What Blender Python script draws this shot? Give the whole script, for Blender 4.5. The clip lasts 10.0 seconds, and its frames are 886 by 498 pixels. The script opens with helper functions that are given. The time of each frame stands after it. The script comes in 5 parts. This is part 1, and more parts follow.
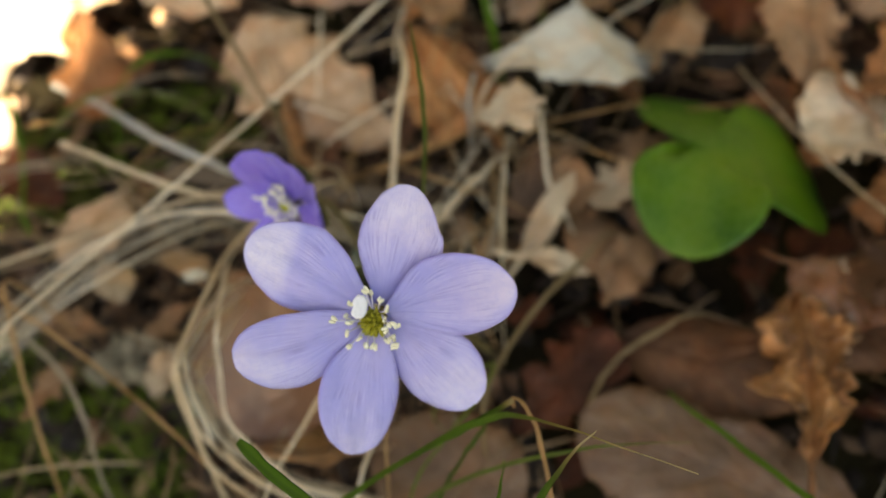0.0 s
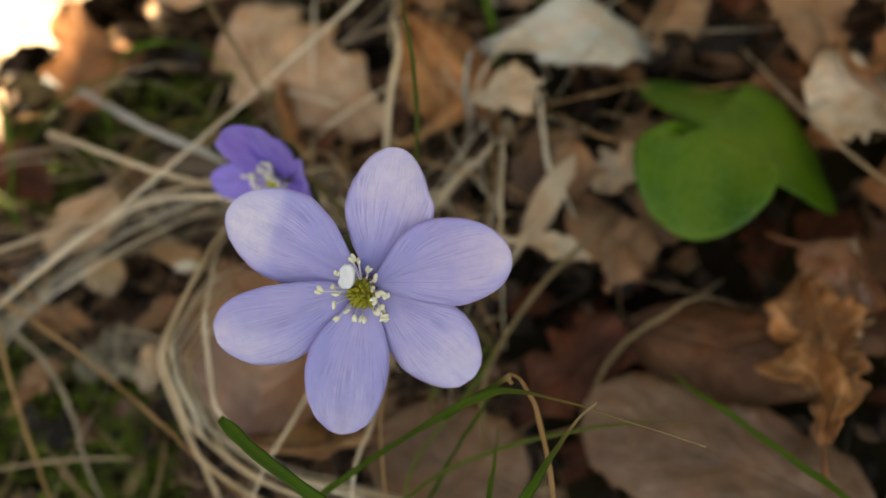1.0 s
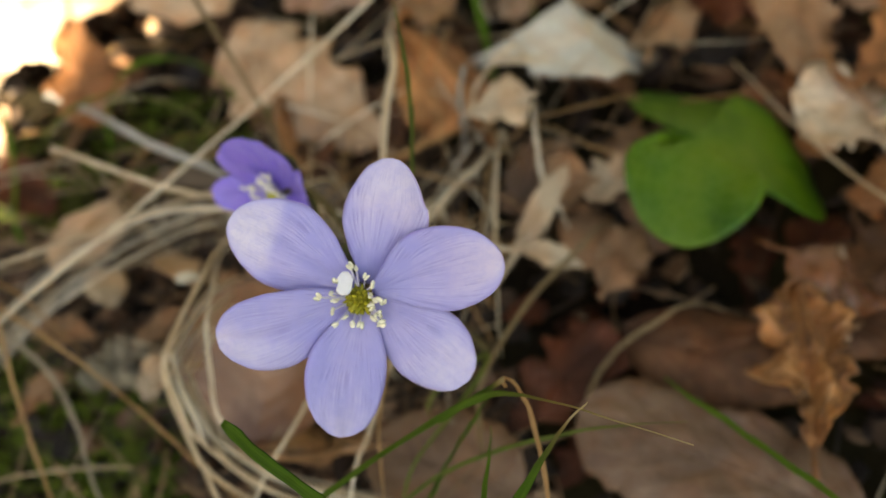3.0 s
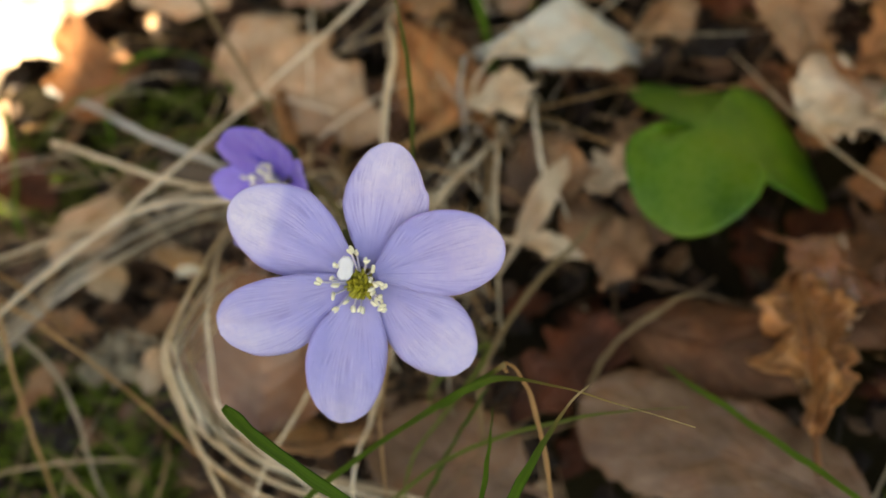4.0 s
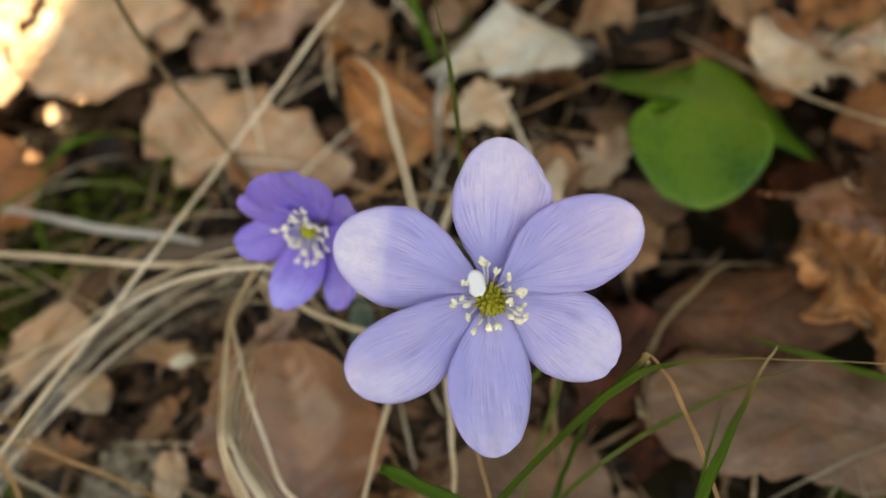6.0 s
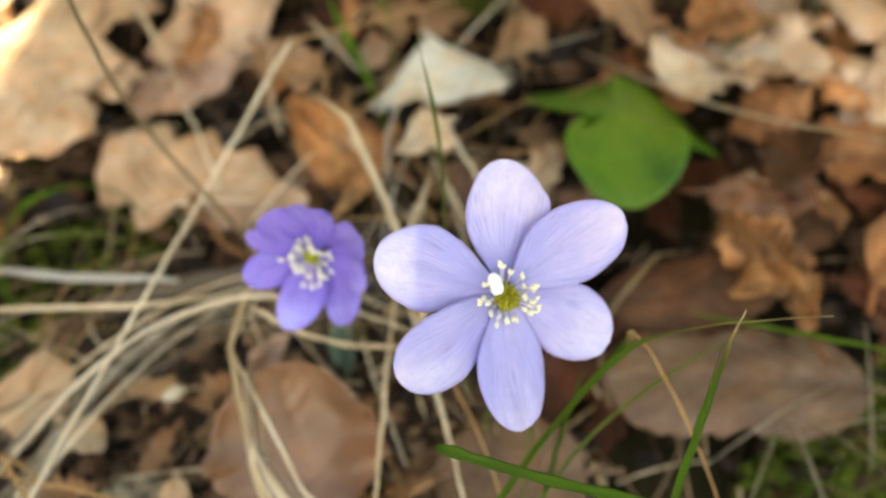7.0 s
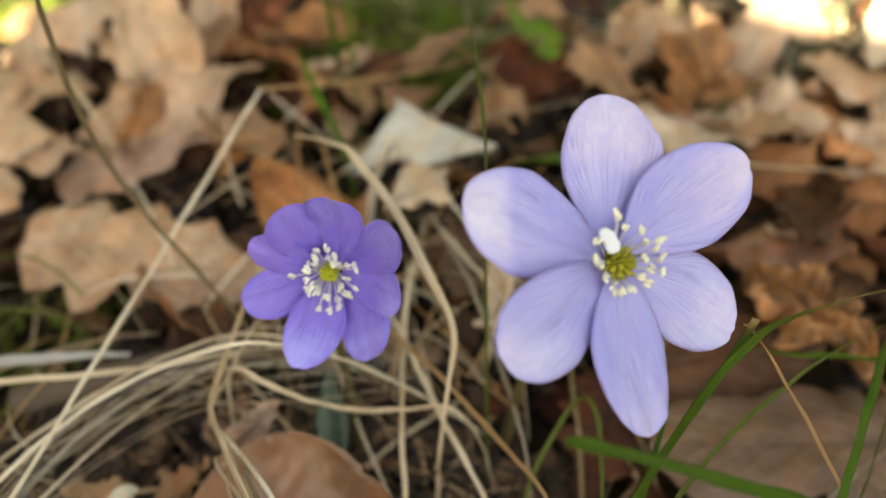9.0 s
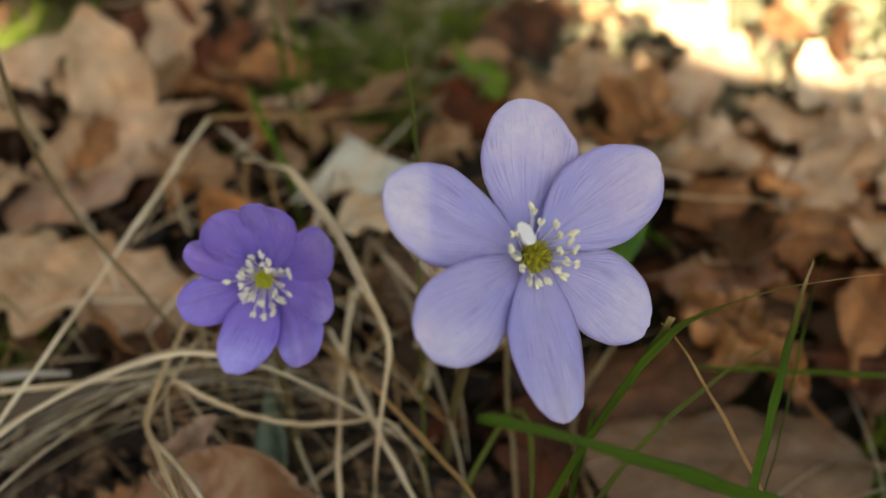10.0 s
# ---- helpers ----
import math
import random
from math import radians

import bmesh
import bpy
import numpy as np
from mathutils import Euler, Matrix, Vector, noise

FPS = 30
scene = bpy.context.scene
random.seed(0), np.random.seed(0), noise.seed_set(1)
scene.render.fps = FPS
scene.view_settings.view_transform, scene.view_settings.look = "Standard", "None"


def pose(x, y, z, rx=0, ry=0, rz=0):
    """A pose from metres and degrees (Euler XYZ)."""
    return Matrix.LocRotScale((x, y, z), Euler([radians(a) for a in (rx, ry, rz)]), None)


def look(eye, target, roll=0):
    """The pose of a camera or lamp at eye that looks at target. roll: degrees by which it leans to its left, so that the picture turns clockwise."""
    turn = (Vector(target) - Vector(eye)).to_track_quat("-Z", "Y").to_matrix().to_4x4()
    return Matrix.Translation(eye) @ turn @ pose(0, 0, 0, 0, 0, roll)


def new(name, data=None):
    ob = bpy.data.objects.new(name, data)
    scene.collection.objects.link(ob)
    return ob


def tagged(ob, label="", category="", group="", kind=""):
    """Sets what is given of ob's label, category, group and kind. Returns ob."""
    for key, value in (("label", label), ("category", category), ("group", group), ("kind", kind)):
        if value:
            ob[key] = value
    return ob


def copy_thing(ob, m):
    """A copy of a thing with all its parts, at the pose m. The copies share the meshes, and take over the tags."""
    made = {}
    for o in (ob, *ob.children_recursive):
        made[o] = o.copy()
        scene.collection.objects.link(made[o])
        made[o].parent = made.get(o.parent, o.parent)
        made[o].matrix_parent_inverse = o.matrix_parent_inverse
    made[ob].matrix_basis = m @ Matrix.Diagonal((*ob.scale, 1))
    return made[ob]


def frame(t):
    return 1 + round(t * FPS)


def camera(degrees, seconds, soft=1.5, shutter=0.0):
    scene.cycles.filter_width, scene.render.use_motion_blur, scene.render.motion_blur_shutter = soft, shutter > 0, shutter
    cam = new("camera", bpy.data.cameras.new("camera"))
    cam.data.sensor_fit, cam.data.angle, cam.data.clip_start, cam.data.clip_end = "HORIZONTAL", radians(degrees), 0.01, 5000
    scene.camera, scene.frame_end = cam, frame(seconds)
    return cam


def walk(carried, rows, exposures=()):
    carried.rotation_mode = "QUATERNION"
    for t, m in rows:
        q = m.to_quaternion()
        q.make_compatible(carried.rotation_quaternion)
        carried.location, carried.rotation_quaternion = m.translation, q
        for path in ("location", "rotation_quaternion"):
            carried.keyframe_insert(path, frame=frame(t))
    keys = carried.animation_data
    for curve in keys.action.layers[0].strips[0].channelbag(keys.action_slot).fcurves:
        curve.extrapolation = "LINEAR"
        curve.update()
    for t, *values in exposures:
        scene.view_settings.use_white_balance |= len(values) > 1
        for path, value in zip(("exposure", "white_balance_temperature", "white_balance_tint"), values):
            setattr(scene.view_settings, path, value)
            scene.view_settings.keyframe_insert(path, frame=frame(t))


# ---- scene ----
# ---------------------------------------------------------------- camera
cam = camera(49.5, 10.0, soft=1.5)
cam.data.dof.use_dof = True
cam.data.dof.focus_distance = 0.092
cam.data.dof.aperture_fstop = 18.0
PATH = [
    (0.0, pose(0.00995, -0.04819, 0.14011, 30.018, 9.167, -15.401)),
    (0.5, pose(0.01056, -0.04968, 0.14076, 30.408, 9.362, -15.599)),
    (1.0, pose(0.00985, -0.04998, 0.13338, 30.877, 9.767, -15.699)),
    (1.5, pose(0.00870, -0.05109, 0.12973, 30.535, 9.813, -16.093)),
    (2.0, pose(0.01021, -0.05337, 0.13209, 31.196, 10.116, -16.158)),
    (2.5, pose(0.00982, -0.05225, 0.13553, 31.759, 9.822, -16.198)),
    (2.7, pose(0.01005, -0.05219, 0.13559, 31.570, 9.941, -16.167)),
    (3.8, pose(0.00959, -0.05290, 0.13577, 31.582, 9.958, -16.242)),
    (4.0, pose(0.00945, -0.05361, 0.13461, 31.695, 10.077, -16.299)),
    (4.5, pose(0.01030, -0.05360, 0.13530, 31.781, 10.243, -16.373)),
    (5.0, pose(0.00374, -0.04941, 0.13342, 32.318, 10.101, -16.875)),
    (5.2, pose(-0.00169, -0.04612, 0.13196, 31.453, 11.121, -19.284)),
    (5.5, pose(-0.00759, -0.04610, 0.12779, 30.076, 11.056, -24.092)),
    (6.0, pose(-0.01574, -0.04198, 0.12855, 32.767, 8.921, -31.446)),
    (6.2, pose(-0.01890, -0.04169, 0.13004, 32.745, 8.245, -34.174)),
    (7.3, pose(-0.03879, -0.04205, 0.14425, 33.456, 4.550, -40.913)),
    (7.5, pose(-0.04382, -0.04001, 0.14307, 34.258, 3.972, -41.424)),
    (8.0, pose(-0.04571, -0.03552, 0.13653, 36.264, 3.950, -43.163)),
    (8.5, pose(-0.04401, -0.03499, 0.12523, 40.588, 3.085, -43.936)),
    (9.0, pose(-0.04913, -0.03042, 0.11197, 44.251, 1.522, -45.729)),
    (9.5, pose(-0.05192, -0.03636, 0.10841, 47.619, -0.464, -46.504)),
    (10.0, pose(-0.05125, -0.03762, 0.10975, 48.000, 0.000, -47.092)),
]
EXPOSURES = [(t, e, k, g) for t, e, k, g in ((0.0, 3.52, 9800, 4), (0.5, 3.37, 9800, 4), (1.0, 3.24, 9800, 4), (1.5, 3.29, 9800, 4), (2.0, 3.45, 9800, 4), (2.5, 3.52, 9800, 4), (4.8, 3.52, 9800, 4), (5.5, 3.32, 9800, 4), (6.0, 3.58, 9800, 4),
             (7.4, 4.22, 10100, 0), (8.6, 4.15, 10100, 0), (9.0, 3.8, 10000, 3), (9.6, 3.27, 10000, 3), (10.0, 3.15, 10000, 3))]
walk(cam, PATH, EXPOSURES)

# ---------------------------------------------------------------- light
SUN_ELEVATION, SUN_AZIMUTH = 38.0, 225.0      # the sun stands behind the last camera, over the added shade caster
world = bpy.data.worlds.new("sky")
scene.world = world
world.use_nodes = True
wn = world.node_tree.nodes
sky = wn.new("ShaderNodeTexSky")
sky.sky_type, sky.sun_disc = "NISHITA", False
sky.sun_elevation, sky.sun_rotation = radians(SUN_ELEVATION), radians(SUN_AZIMUTH)
wn["Background"].inputs["Strength"].default_value = 0.042
world.node_tree.links.new(sky.outputs[0], wn["Background"].inputs["Color"])
sun = new("sun", bpy.data.lights.new("sun", "SUN"))
sun.data.energy, sun.data.angle, sun.data.color = 3.3, radians(0.5), (1.0, 0.985, 0.96)
SUN_SIDE = 2.0 * math.cos(radians(SUN_ELEVATION)) * math.sqrt(0.5)
sun.matrix_world = look((-SUN_SIDE, -SUN_SIDE, 2.0 * math.sin(radians(SUN_ELEVATION))), (0, 0, 0))


# ---------------------------------------------------------------- materials
def material(name):
    m = bpy.data.materials.new(name)
    m.use_nodes = True
    return m, m.node_tree.nodes, m.node_tree.links, m.node_tree.nodes["Principled BSDF"]


def ramp_node(n, stops):
    r = n.new("ShaderNodeValToRGB")
    while len(r.color_ramp.elements) < len(stops):
        r.color_ramp.elements.new(0.5)
    for e, (p, c) in zip(r.color_ramp.elements, stops):
        e.position, e.color = p, (*c, 1)
    return r


def noise_node(n, l, vector, scale, detail=4.0, rough=0.55):
    t = n.new("ShaderNodeTexNoise")
    t.inputs["Scale"].default_value, t.inputs["Detail"].default_value, t.inputs["Roughness"].default_value = scale, detail, rough
    l.new(vector, t.inputs["Vector"])
    return t.outputs["Fac"]


def math_node(n, l, op, a, b=0.0, c=0.0):
    m = n.new("ShaderNodeMath")
    m.operation = op
    for s, v in zip(m.inputs, (a, b, c)):
        if isinstance(v, (int, float)):
            s.default_value = v
        else:
            l.new(v, s)
    return m.outputs[0]


def mix_node(n, l, fac, a, b, mode="MIX"):
    m = n.new("ShaderNodeMix")
    m.data_type, m.blend_type = "RGBA", mode
    for s, v in ((m.inputs[0], fac), (m.inputs[6], a), (m.inputs[7], b)):
        if isinstance(v, tuple):
            s.default_value = (*v, 1)
        elif isinstance(v, (int, float)):
            s.default_value = v
        else:
            l.new(v, s)
    return m.outputs[2]


def bump_node(n, l, height, strength, distance, bsdf):
    b = n.new("ShaderNodeBump")
    b.inputs["Strength"].default_value, b.inputs["Distance"].default_value = strength, distance
    l.new(height, b.inputs["Height"])
    l.new(b.outputs[0], bsdf.inputs["Normal"])
    return b


def translucent(n, l, bsdf, colour, amount):
    t, mx = n.new("ShaderNodeBsdfTranslucent"), n.new("ShaderNodeMixShader")
    if isinstance(colour, tuple):
        t.inputs["Color"].default_value = (*colour, 1)
    else:
        l.new(colour, t.inputs["Color"])
    mx.inputs[0].default_value = amount
    l.new(bsdf.outputs[0], mx.inputs[1])
    l.new(t.outputs[0], mx.inputs[2])
    l.new(mx.outputs[0], n["Material Output"].inputs["Surface"])


def coords(n, kind="Object"):
    return n.new("ShaderNodeTexCoord").outputs[kind]


def petal_material(name, inner, outer, vein, mauve, rim):
    """Petal tissue: fine veins along the petal, paler outer zone with an uneven edge, on two petals a painted shade
    edge. UV: u along, v across.
    """
    m, n, l, b = material(name)
    uv = n.new("ShaderNodeSeparateXYZ")
    l.new(coords(n, "UV"), uv.inputs[0])
    info = n.new("ShaderNodeObjectInfo").outputs["Random"]
    obj = coords(n)
    # veins that fan out from the base
    fan = math_node(n, l, "DIVIDE", math_node(n, l, "SUBTRACT", uv.outputs[1], 0.5), math_node(n, l, "ADD", uv.outputs[0], 0.35))

    def streaks(across, along, scale, detail):
        cmb = n.new("ShaderNodeCombineXYZ")
        l.new(math_node(n, l, "MULTIPLY", uv.outputs[0], along), cmb.inputs[0])
        l.new(math_node(n, l, "MULTIPLY", fan, across), cmb.inputs[1])
        l.new(math_node(n, l, "MULTIPLY", info, 9.0), cmb.inputs[2])
        return noise_node(n, l, cmb.outputs[0], scale, detail, 0.6)
    streak, broad = streaks(30.0, 2.6, 1.3, 4.0), streaks(7.0, 1.8, 1.1, 4.0)
    blotch = noise_node(n, l, obj, 420.0, 3.0)
    # tone map, bleached tips and a painted shade edge: x grows from the base over the edge of the pale zone, y is how
    # far that zone is paled
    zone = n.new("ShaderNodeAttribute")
    zone.attribute_name = "pigment_and_shade"
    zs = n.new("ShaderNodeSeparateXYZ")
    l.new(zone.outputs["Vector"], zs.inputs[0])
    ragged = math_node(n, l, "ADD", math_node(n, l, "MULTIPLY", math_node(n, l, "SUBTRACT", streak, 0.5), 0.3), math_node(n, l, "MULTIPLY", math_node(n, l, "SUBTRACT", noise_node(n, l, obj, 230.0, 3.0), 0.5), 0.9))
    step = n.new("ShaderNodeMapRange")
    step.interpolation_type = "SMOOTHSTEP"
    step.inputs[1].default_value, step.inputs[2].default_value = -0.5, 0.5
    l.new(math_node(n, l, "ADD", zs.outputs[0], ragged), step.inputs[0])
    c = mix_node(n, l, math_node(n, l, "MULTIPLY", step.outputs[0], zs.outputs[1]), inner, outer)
    hue = ramp_node(n, [(0.42, (0, 0, 0)), (0.62, (1, 1, 1))])
    l.new(noise_node(n, l, obj, 130.0, 3.0, 0.5), hue.inputs[0])
    c = mix_node(n, l, math_node(n, l, "MULTIPLY", hue.outputs[0], 0.5), c, mauve)
    aside = math_node(n, l, "MULTIPLY", math_node(n, l, "ABSOLUTE", math_node(n, l, "SUBTRACT", uv.outputs[1], 0.5)), 2.0)

    def towards(value, low, high, most):
        r = n.new("ShaderNodeMapRange")
        r.interpolation_type = "SMOOTHSTEP"
        r.inputs[1].default_value, r.inputs[2].default_value, r.inputs[4].default_value = low, high, most
        l.new(value, r.inputs[0])
        return r.outputs[0]
    # bluer towards the sides, with a narrow violet rim
    c = mix_node(n, l, math_node(n, l, "MULTIPLY", towards(aside, 0.5, 1.0, 0.75), towards(noise_node(n, l, obj, 150.0, 3.0), 0.3, 0.6, 1.0)), c, inner)
    c = mix_node(n, l, towards(math_node(n, l, "MAXIMUM", aside, uv.outputs[0]), 0.93, 1.0, 0.55), c, rim)
    # broken dark veins, with glints painted between them as pale ridges, strongest near the base
    base = math_node(n, l, "MAXIMUM", math_node(n, l, "SUBTRACT", 1.05, math_node(n, l, "MULTIPLY", uv.outputs[0], 1.25)), 0.0)
    broken = math_node(n, l, "MULTIPLY", base, towards(noise_node(n, l, obj, 420.0, 3.0), 0.36, 0.6, 1.0))
    c = mix_node(n, l, math_node(n, l, "MULTIPLY", towards(uv.outputs[0], 0.42, 0.1, 0.45), 1.0), c, inner)
    dark = ramp_node(n, [(0.40, (1, 1, 1)), (0.49, (0, 0, 0))])
    l.new(streak, dark.inputs[0])
    c = mix_node(n, l, math_node(n, l, "MULTIPLY", math_node(n, l, "MULTIPLY", dark.outputs[0], broken), 0.75), c, vein)
    pale = ramp_node(n, [(0.53, (0, 0, 0)), (0.62, (1, 1, 1))])
    l.new(streak, pale.inputs[0])
    c = mix_node(n, l, math_node(n, l, "MULTIPLY", math_node(n, l, "MULTIPLY", pale.outputs[0], broken), 0.36), c, outer)
    # clouded tissue and fine cells
    cloud = towards(noise_node(n, l, obj, 200.0, 4.0, 0.6), 0.4, 0.62, 1.0)
    c = mix_node(n, l, math_node(n, l, "MULTIPLY", cloud, 0.35), c, mix_node(n, l, 0.6, c, inner))
    c = mix_node(n, l, math_node(n, l, "MULTIPLY", blotch, 0.35), c, mix_node(n, l, 0.5, c, outer))
    cells = noise_node(n, l, obj, 1100.0, 3.0, 0.6)
    c = mix_node(n, l, towards(cells, 0.42, 0.62, 0.3), c, mix_node(n, l, 0.6, c, inner))
    l.new(c, b.inputs["Base Color"])
    b.inputs["Roughness"].default_value = 0.45
    b.inputs["Sheen Weight"].default_value = 0.2
    pucker = math_node(n, l, "ADD", math_node(n, l, "MULTIPLY", streak, math_node(n, l, "ADD", base, 0.1)), math_node(n, l, "MULTIPLY", broad, 0.7))
    bump_node(n, l, math_node(n, l, "ADD", pucker, math_node(n, l, "ADD", math_node(n, l, "MULTIPLY", blotch, 1.6), math_node(n, l, "MULTIPLY", cells, 0.4))), 0.2, 0.0006, b)
    translucent(n, l, b, c, 0.3)
    return m


def leaf_material(name, stops, gloss, spot=0.5, through_light=0.06, vein_colour=(0.5, 0.36, 0.22), spread=0.25, veins=0.3, shine=0.35, mottle=1.0, relief=1.0):
    """Dead leaf: colour by object and blotch, veins by UV, spots and fine grain."""
    m, n, l, b = material(name)
    uv = n.new("ShaderNodeSeparateXYZ")
    l.new(coords(n, "UV"), uv.inputs[0])
    obj = coords(n)
    info = n.new("ShaderNodeObjectInfo").outputs["Random"]
    big = noise_node(n, l, obj, 90.0, 4.0)
    fine, mid = noise_node(n, l, obj, 900.0, 4.0, 0.65), noise_node(n, l, obj, 170.0, 3.0, 0.5)
    key = math_node(n, l, "ADD", math_node(n, l, "MULTIPLY", info, spread), math_node(n, l, "MULTIPLY", big, 1.1 - spread))
    r = ramp_node(n, stops)
    l.new(key, r.inputs[0])
    av = math_node(n, l, "ABSOLUTE", math_node(n, l, "SUBTRACT", uv.outputs[1], 0.5))
    wave = math_node(n, l, "SINE", math_node(n, l, "MULTIPLY", math_node(n, l, "SUBTRACT", math_node(n, l, "MULTIPLY", uv.outputs[0], 8.0), math_node(n, l, "MULTIPLY", av, 6.0)), 6.283))
    side = math_node(n, l, "POWER", math_node(n, l, "MAXIMUM", wave, 0.0), 14.0)
    c = mix_node(n, l, math_node(n, l, "MULTIPLY", side, veins), r.outputs[0], vein_colour)
    warm = ramp_node(n, [(0.44, (0, 0, 0)), (0.62, (1, 1, 1))])
    l.new(noise_node(n, l, obj, 140.0, 3.0, 0.6), warm.inputs[0])
    c = mix_node(n, l, math_node(n, l, "MULTIPLY", warm.outputs[0], 0.7), c, mix_node(n, l, 1.0, c, (1.0, 0.74, 0.56), "MULTIPLY"))
    mot = n.new("ShaderNodeMapRange")
    mot.inputs[1].default_value, mot.inputs[2].default_value = 0.3, 0.7
    mot.inputs[3].default_value, mot.inputs[4].default_value = 1 - 0.62 * mottle, 1 + 0.5 * mottle
    shift = n.new("ShaderNodeVectorMath")
    shift.operation = "ADD"
    l.new(obj, shift.inputs[0])
    l.new(info, shift.inputs[1])
    l.new(noise_node(n, l, shift.outputs[0], 110.0, 7.0, 0.68), mot.inputs[0])
    c = mix_node(n, l, 1.0, c, mot.outputs[0], "MULTIPLY")
    spots = ramp_node(n, [(0.56, (0, 0, 0)), (0.7, (1, 1, 1))])
    l.new(noise_node(n, l, obj, 330.0, 5.0, 0.7), spots.inputs[0])
    c = mix_node(n, l, math_node(n, l, "MULTIPLY", spots.outputs[0], spot), c, (0.06, 0.032, 0.02))
    c = mix_node(n, l, math_node(n, l, "MULTIPLY", fine, 0.5), c, mix_node(n, l, 0.4, c, (0.03, 0.02, 0.012)))
    l.new(c, b.inputs["Base Color"])
    b.inputs["Roughness"].default_value = gloss
    b.inputs["Specular IOR Level"].default_value = shine
    bump_node(n, l, math_node(n, l, "ADD", math_node(n, l, "MULTIPLY", side, veins * 1.7), math_node(n, l, "ADD", math_node(n, l, "MULTIPLY", fine, 0.6), math_node(n, l, "MULTIPLY", math_node(n, l, "ABSOLUTE", math_node(n, l, "SUBTRACT", mid, 0.5)), 4.0))), 0.75 * relief, 0.0011, b)
    translucent(n, l, b, c, through_light)
    return m


def straw_material(name, stops, rough=0.55, through_light=0.15):
    """Dry or green grass: fibres along the blade (UV u along, v round)."""
    m, n, l, b = material(name)
    uv = n.new("ShaderNodeMapping")
    uv.inputs["Scale"].default_value = (1.2, 14.0, 1.0)
    l.new(coords(n, "UV"), uv.inputs["Vector"])
    fibre = noise_node(n, l, uv.outputs[0], 2.0, 5.0, 0.6)
    patch = noise_node(n, l, coords(n), 110.0, 4.0)
    info = n.new("ShaderNodeObjectInfo").outputs["Random"]
    r = ramp_node(n, stops)
    key = math_node(n, l, "ADD", math_node(n, l, "MULTIPLY", fibre, 0.7), math_node(n, l, "ADD", math_node(n, l, "MULTIPLY", patch, 0.3), math_node(n, l, "MULTIPLY", info, 0.25)))
    across = n.new("ShaderNodeSeparateXYZ")
    l.new(coords(n, "UV"), across.inputs[0])
    ridge = math_node(n, l, "MULTIPLY", math_node(n, l, "SINE", math_node(n, l, "MULTIPLY", across.outputs[1], 25.13)), 0.07)
    l.new(math_node(n, l, "ADD", math_node(n, l, "SUBTRACT", key, 0.13), ridge), r.inputs[0])
    l.new(r.outputs[0], b.inputs["Base Color"])
    b.inputs["Roughness"].default_value = rough
    b.inputs["Specular IOR Level"].default_value = 0.25
    bump_node(n, l, fibre, 0.8, 0.0005, b)
    translucent(n, l, b, r.outputs[0], through_light)
    return m


def tipped_grass(name, green_at, dry_at):
    """Green blade that dries to straw between two places along it."""
    m = straw_material(name, [(0.1, (0.028, 0.075, 0.003)), (0.5, (0.06, 0.135, 0.006)), (0.85, (0.13, 0.22, 0.016)), (1.0, (0.2, 0.25, 0.05))], 0.6, 0.2)
    n, l = m.node_tree.nodes, m.node_tree.links
    b = n["Principled BSDF"]
    uv = n.new("ShaderNodeSeparateXYZ")
    l.new(coords(n, "UV"), uv.inputs[0])
    mr = n.new("ShaderNodeMapRange")
    mr.inputs[1].default_value, mr.inputs[2].default_value = green_at, dry_at
    l.new(uv.outputs[0], mr.inputs[0])
    r = ramp_node(n, [(0.0, (0.06, 0.13, 0.012)), (0.45, (0.16, 0.13, 0.025)), (0.75, (0.42, 0.27, 0.1)), (1.0, (0.6, 0.46, 0.24))])
    l.new(mr.outputs[0], r.inputs[0])
    l.new(mix_node(n, l, mr.outputs[0], b.inputs["Base Color"].links[0].from_socket, r.outputs[0]), b.inputs["Base Color"])
    return m


def plain_material(name, a, c2, scale, rough, bump=0.0003, through_light=0.0):
    m, n, l, b = material(name)
    f = noise_node(n, l, coords(n), scale, 5.0, 0.6)
    c = mix_node(n, l, f, a, c2)
    l.new(c, b.inputs["Base Color"])
    b.inputs["Roughness"].default_value = rough
    bump_node(n, l, f, 0.5, bump, b)
    if through_light:
        translucent(n, l, b, c, through_light)
    return m


def soil_material():
    m, n, l, b = material("woodland_soil")
    obj = coords(n)
    big, mid, fine = noise_node(n, l, obj, 14.0, 4.0), noise_node(n, l, obj, 120.0, 5.0, 0.6), noise_node(n, l, obj, 900.0, 4.0, 0.7)
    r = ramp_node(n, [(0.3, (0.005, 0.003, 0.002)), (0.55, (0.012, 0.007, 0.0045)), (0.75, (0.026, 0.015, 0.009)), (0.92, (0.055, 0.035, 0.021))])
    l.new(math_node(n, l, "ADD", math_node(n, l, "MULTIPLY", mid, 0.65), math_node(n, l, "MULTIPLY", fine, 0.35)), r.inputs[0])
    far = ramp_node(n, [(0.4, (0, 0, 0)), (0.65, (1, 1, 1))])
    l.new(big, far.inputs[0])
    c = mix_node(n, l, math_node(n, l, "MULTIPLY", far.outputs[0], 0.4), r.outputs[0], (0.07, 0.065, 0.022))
    l.new(c, b.inputs["Base Color"])
    b.inputs["Roughness"].default_value = 0.95
    b.inputs["Specular IOR Level"].default_value = 0.1
    bump_node(n, l, math_node(n, l, "ADD", mid, fine), 0.9, 0.0015, b)
    return m


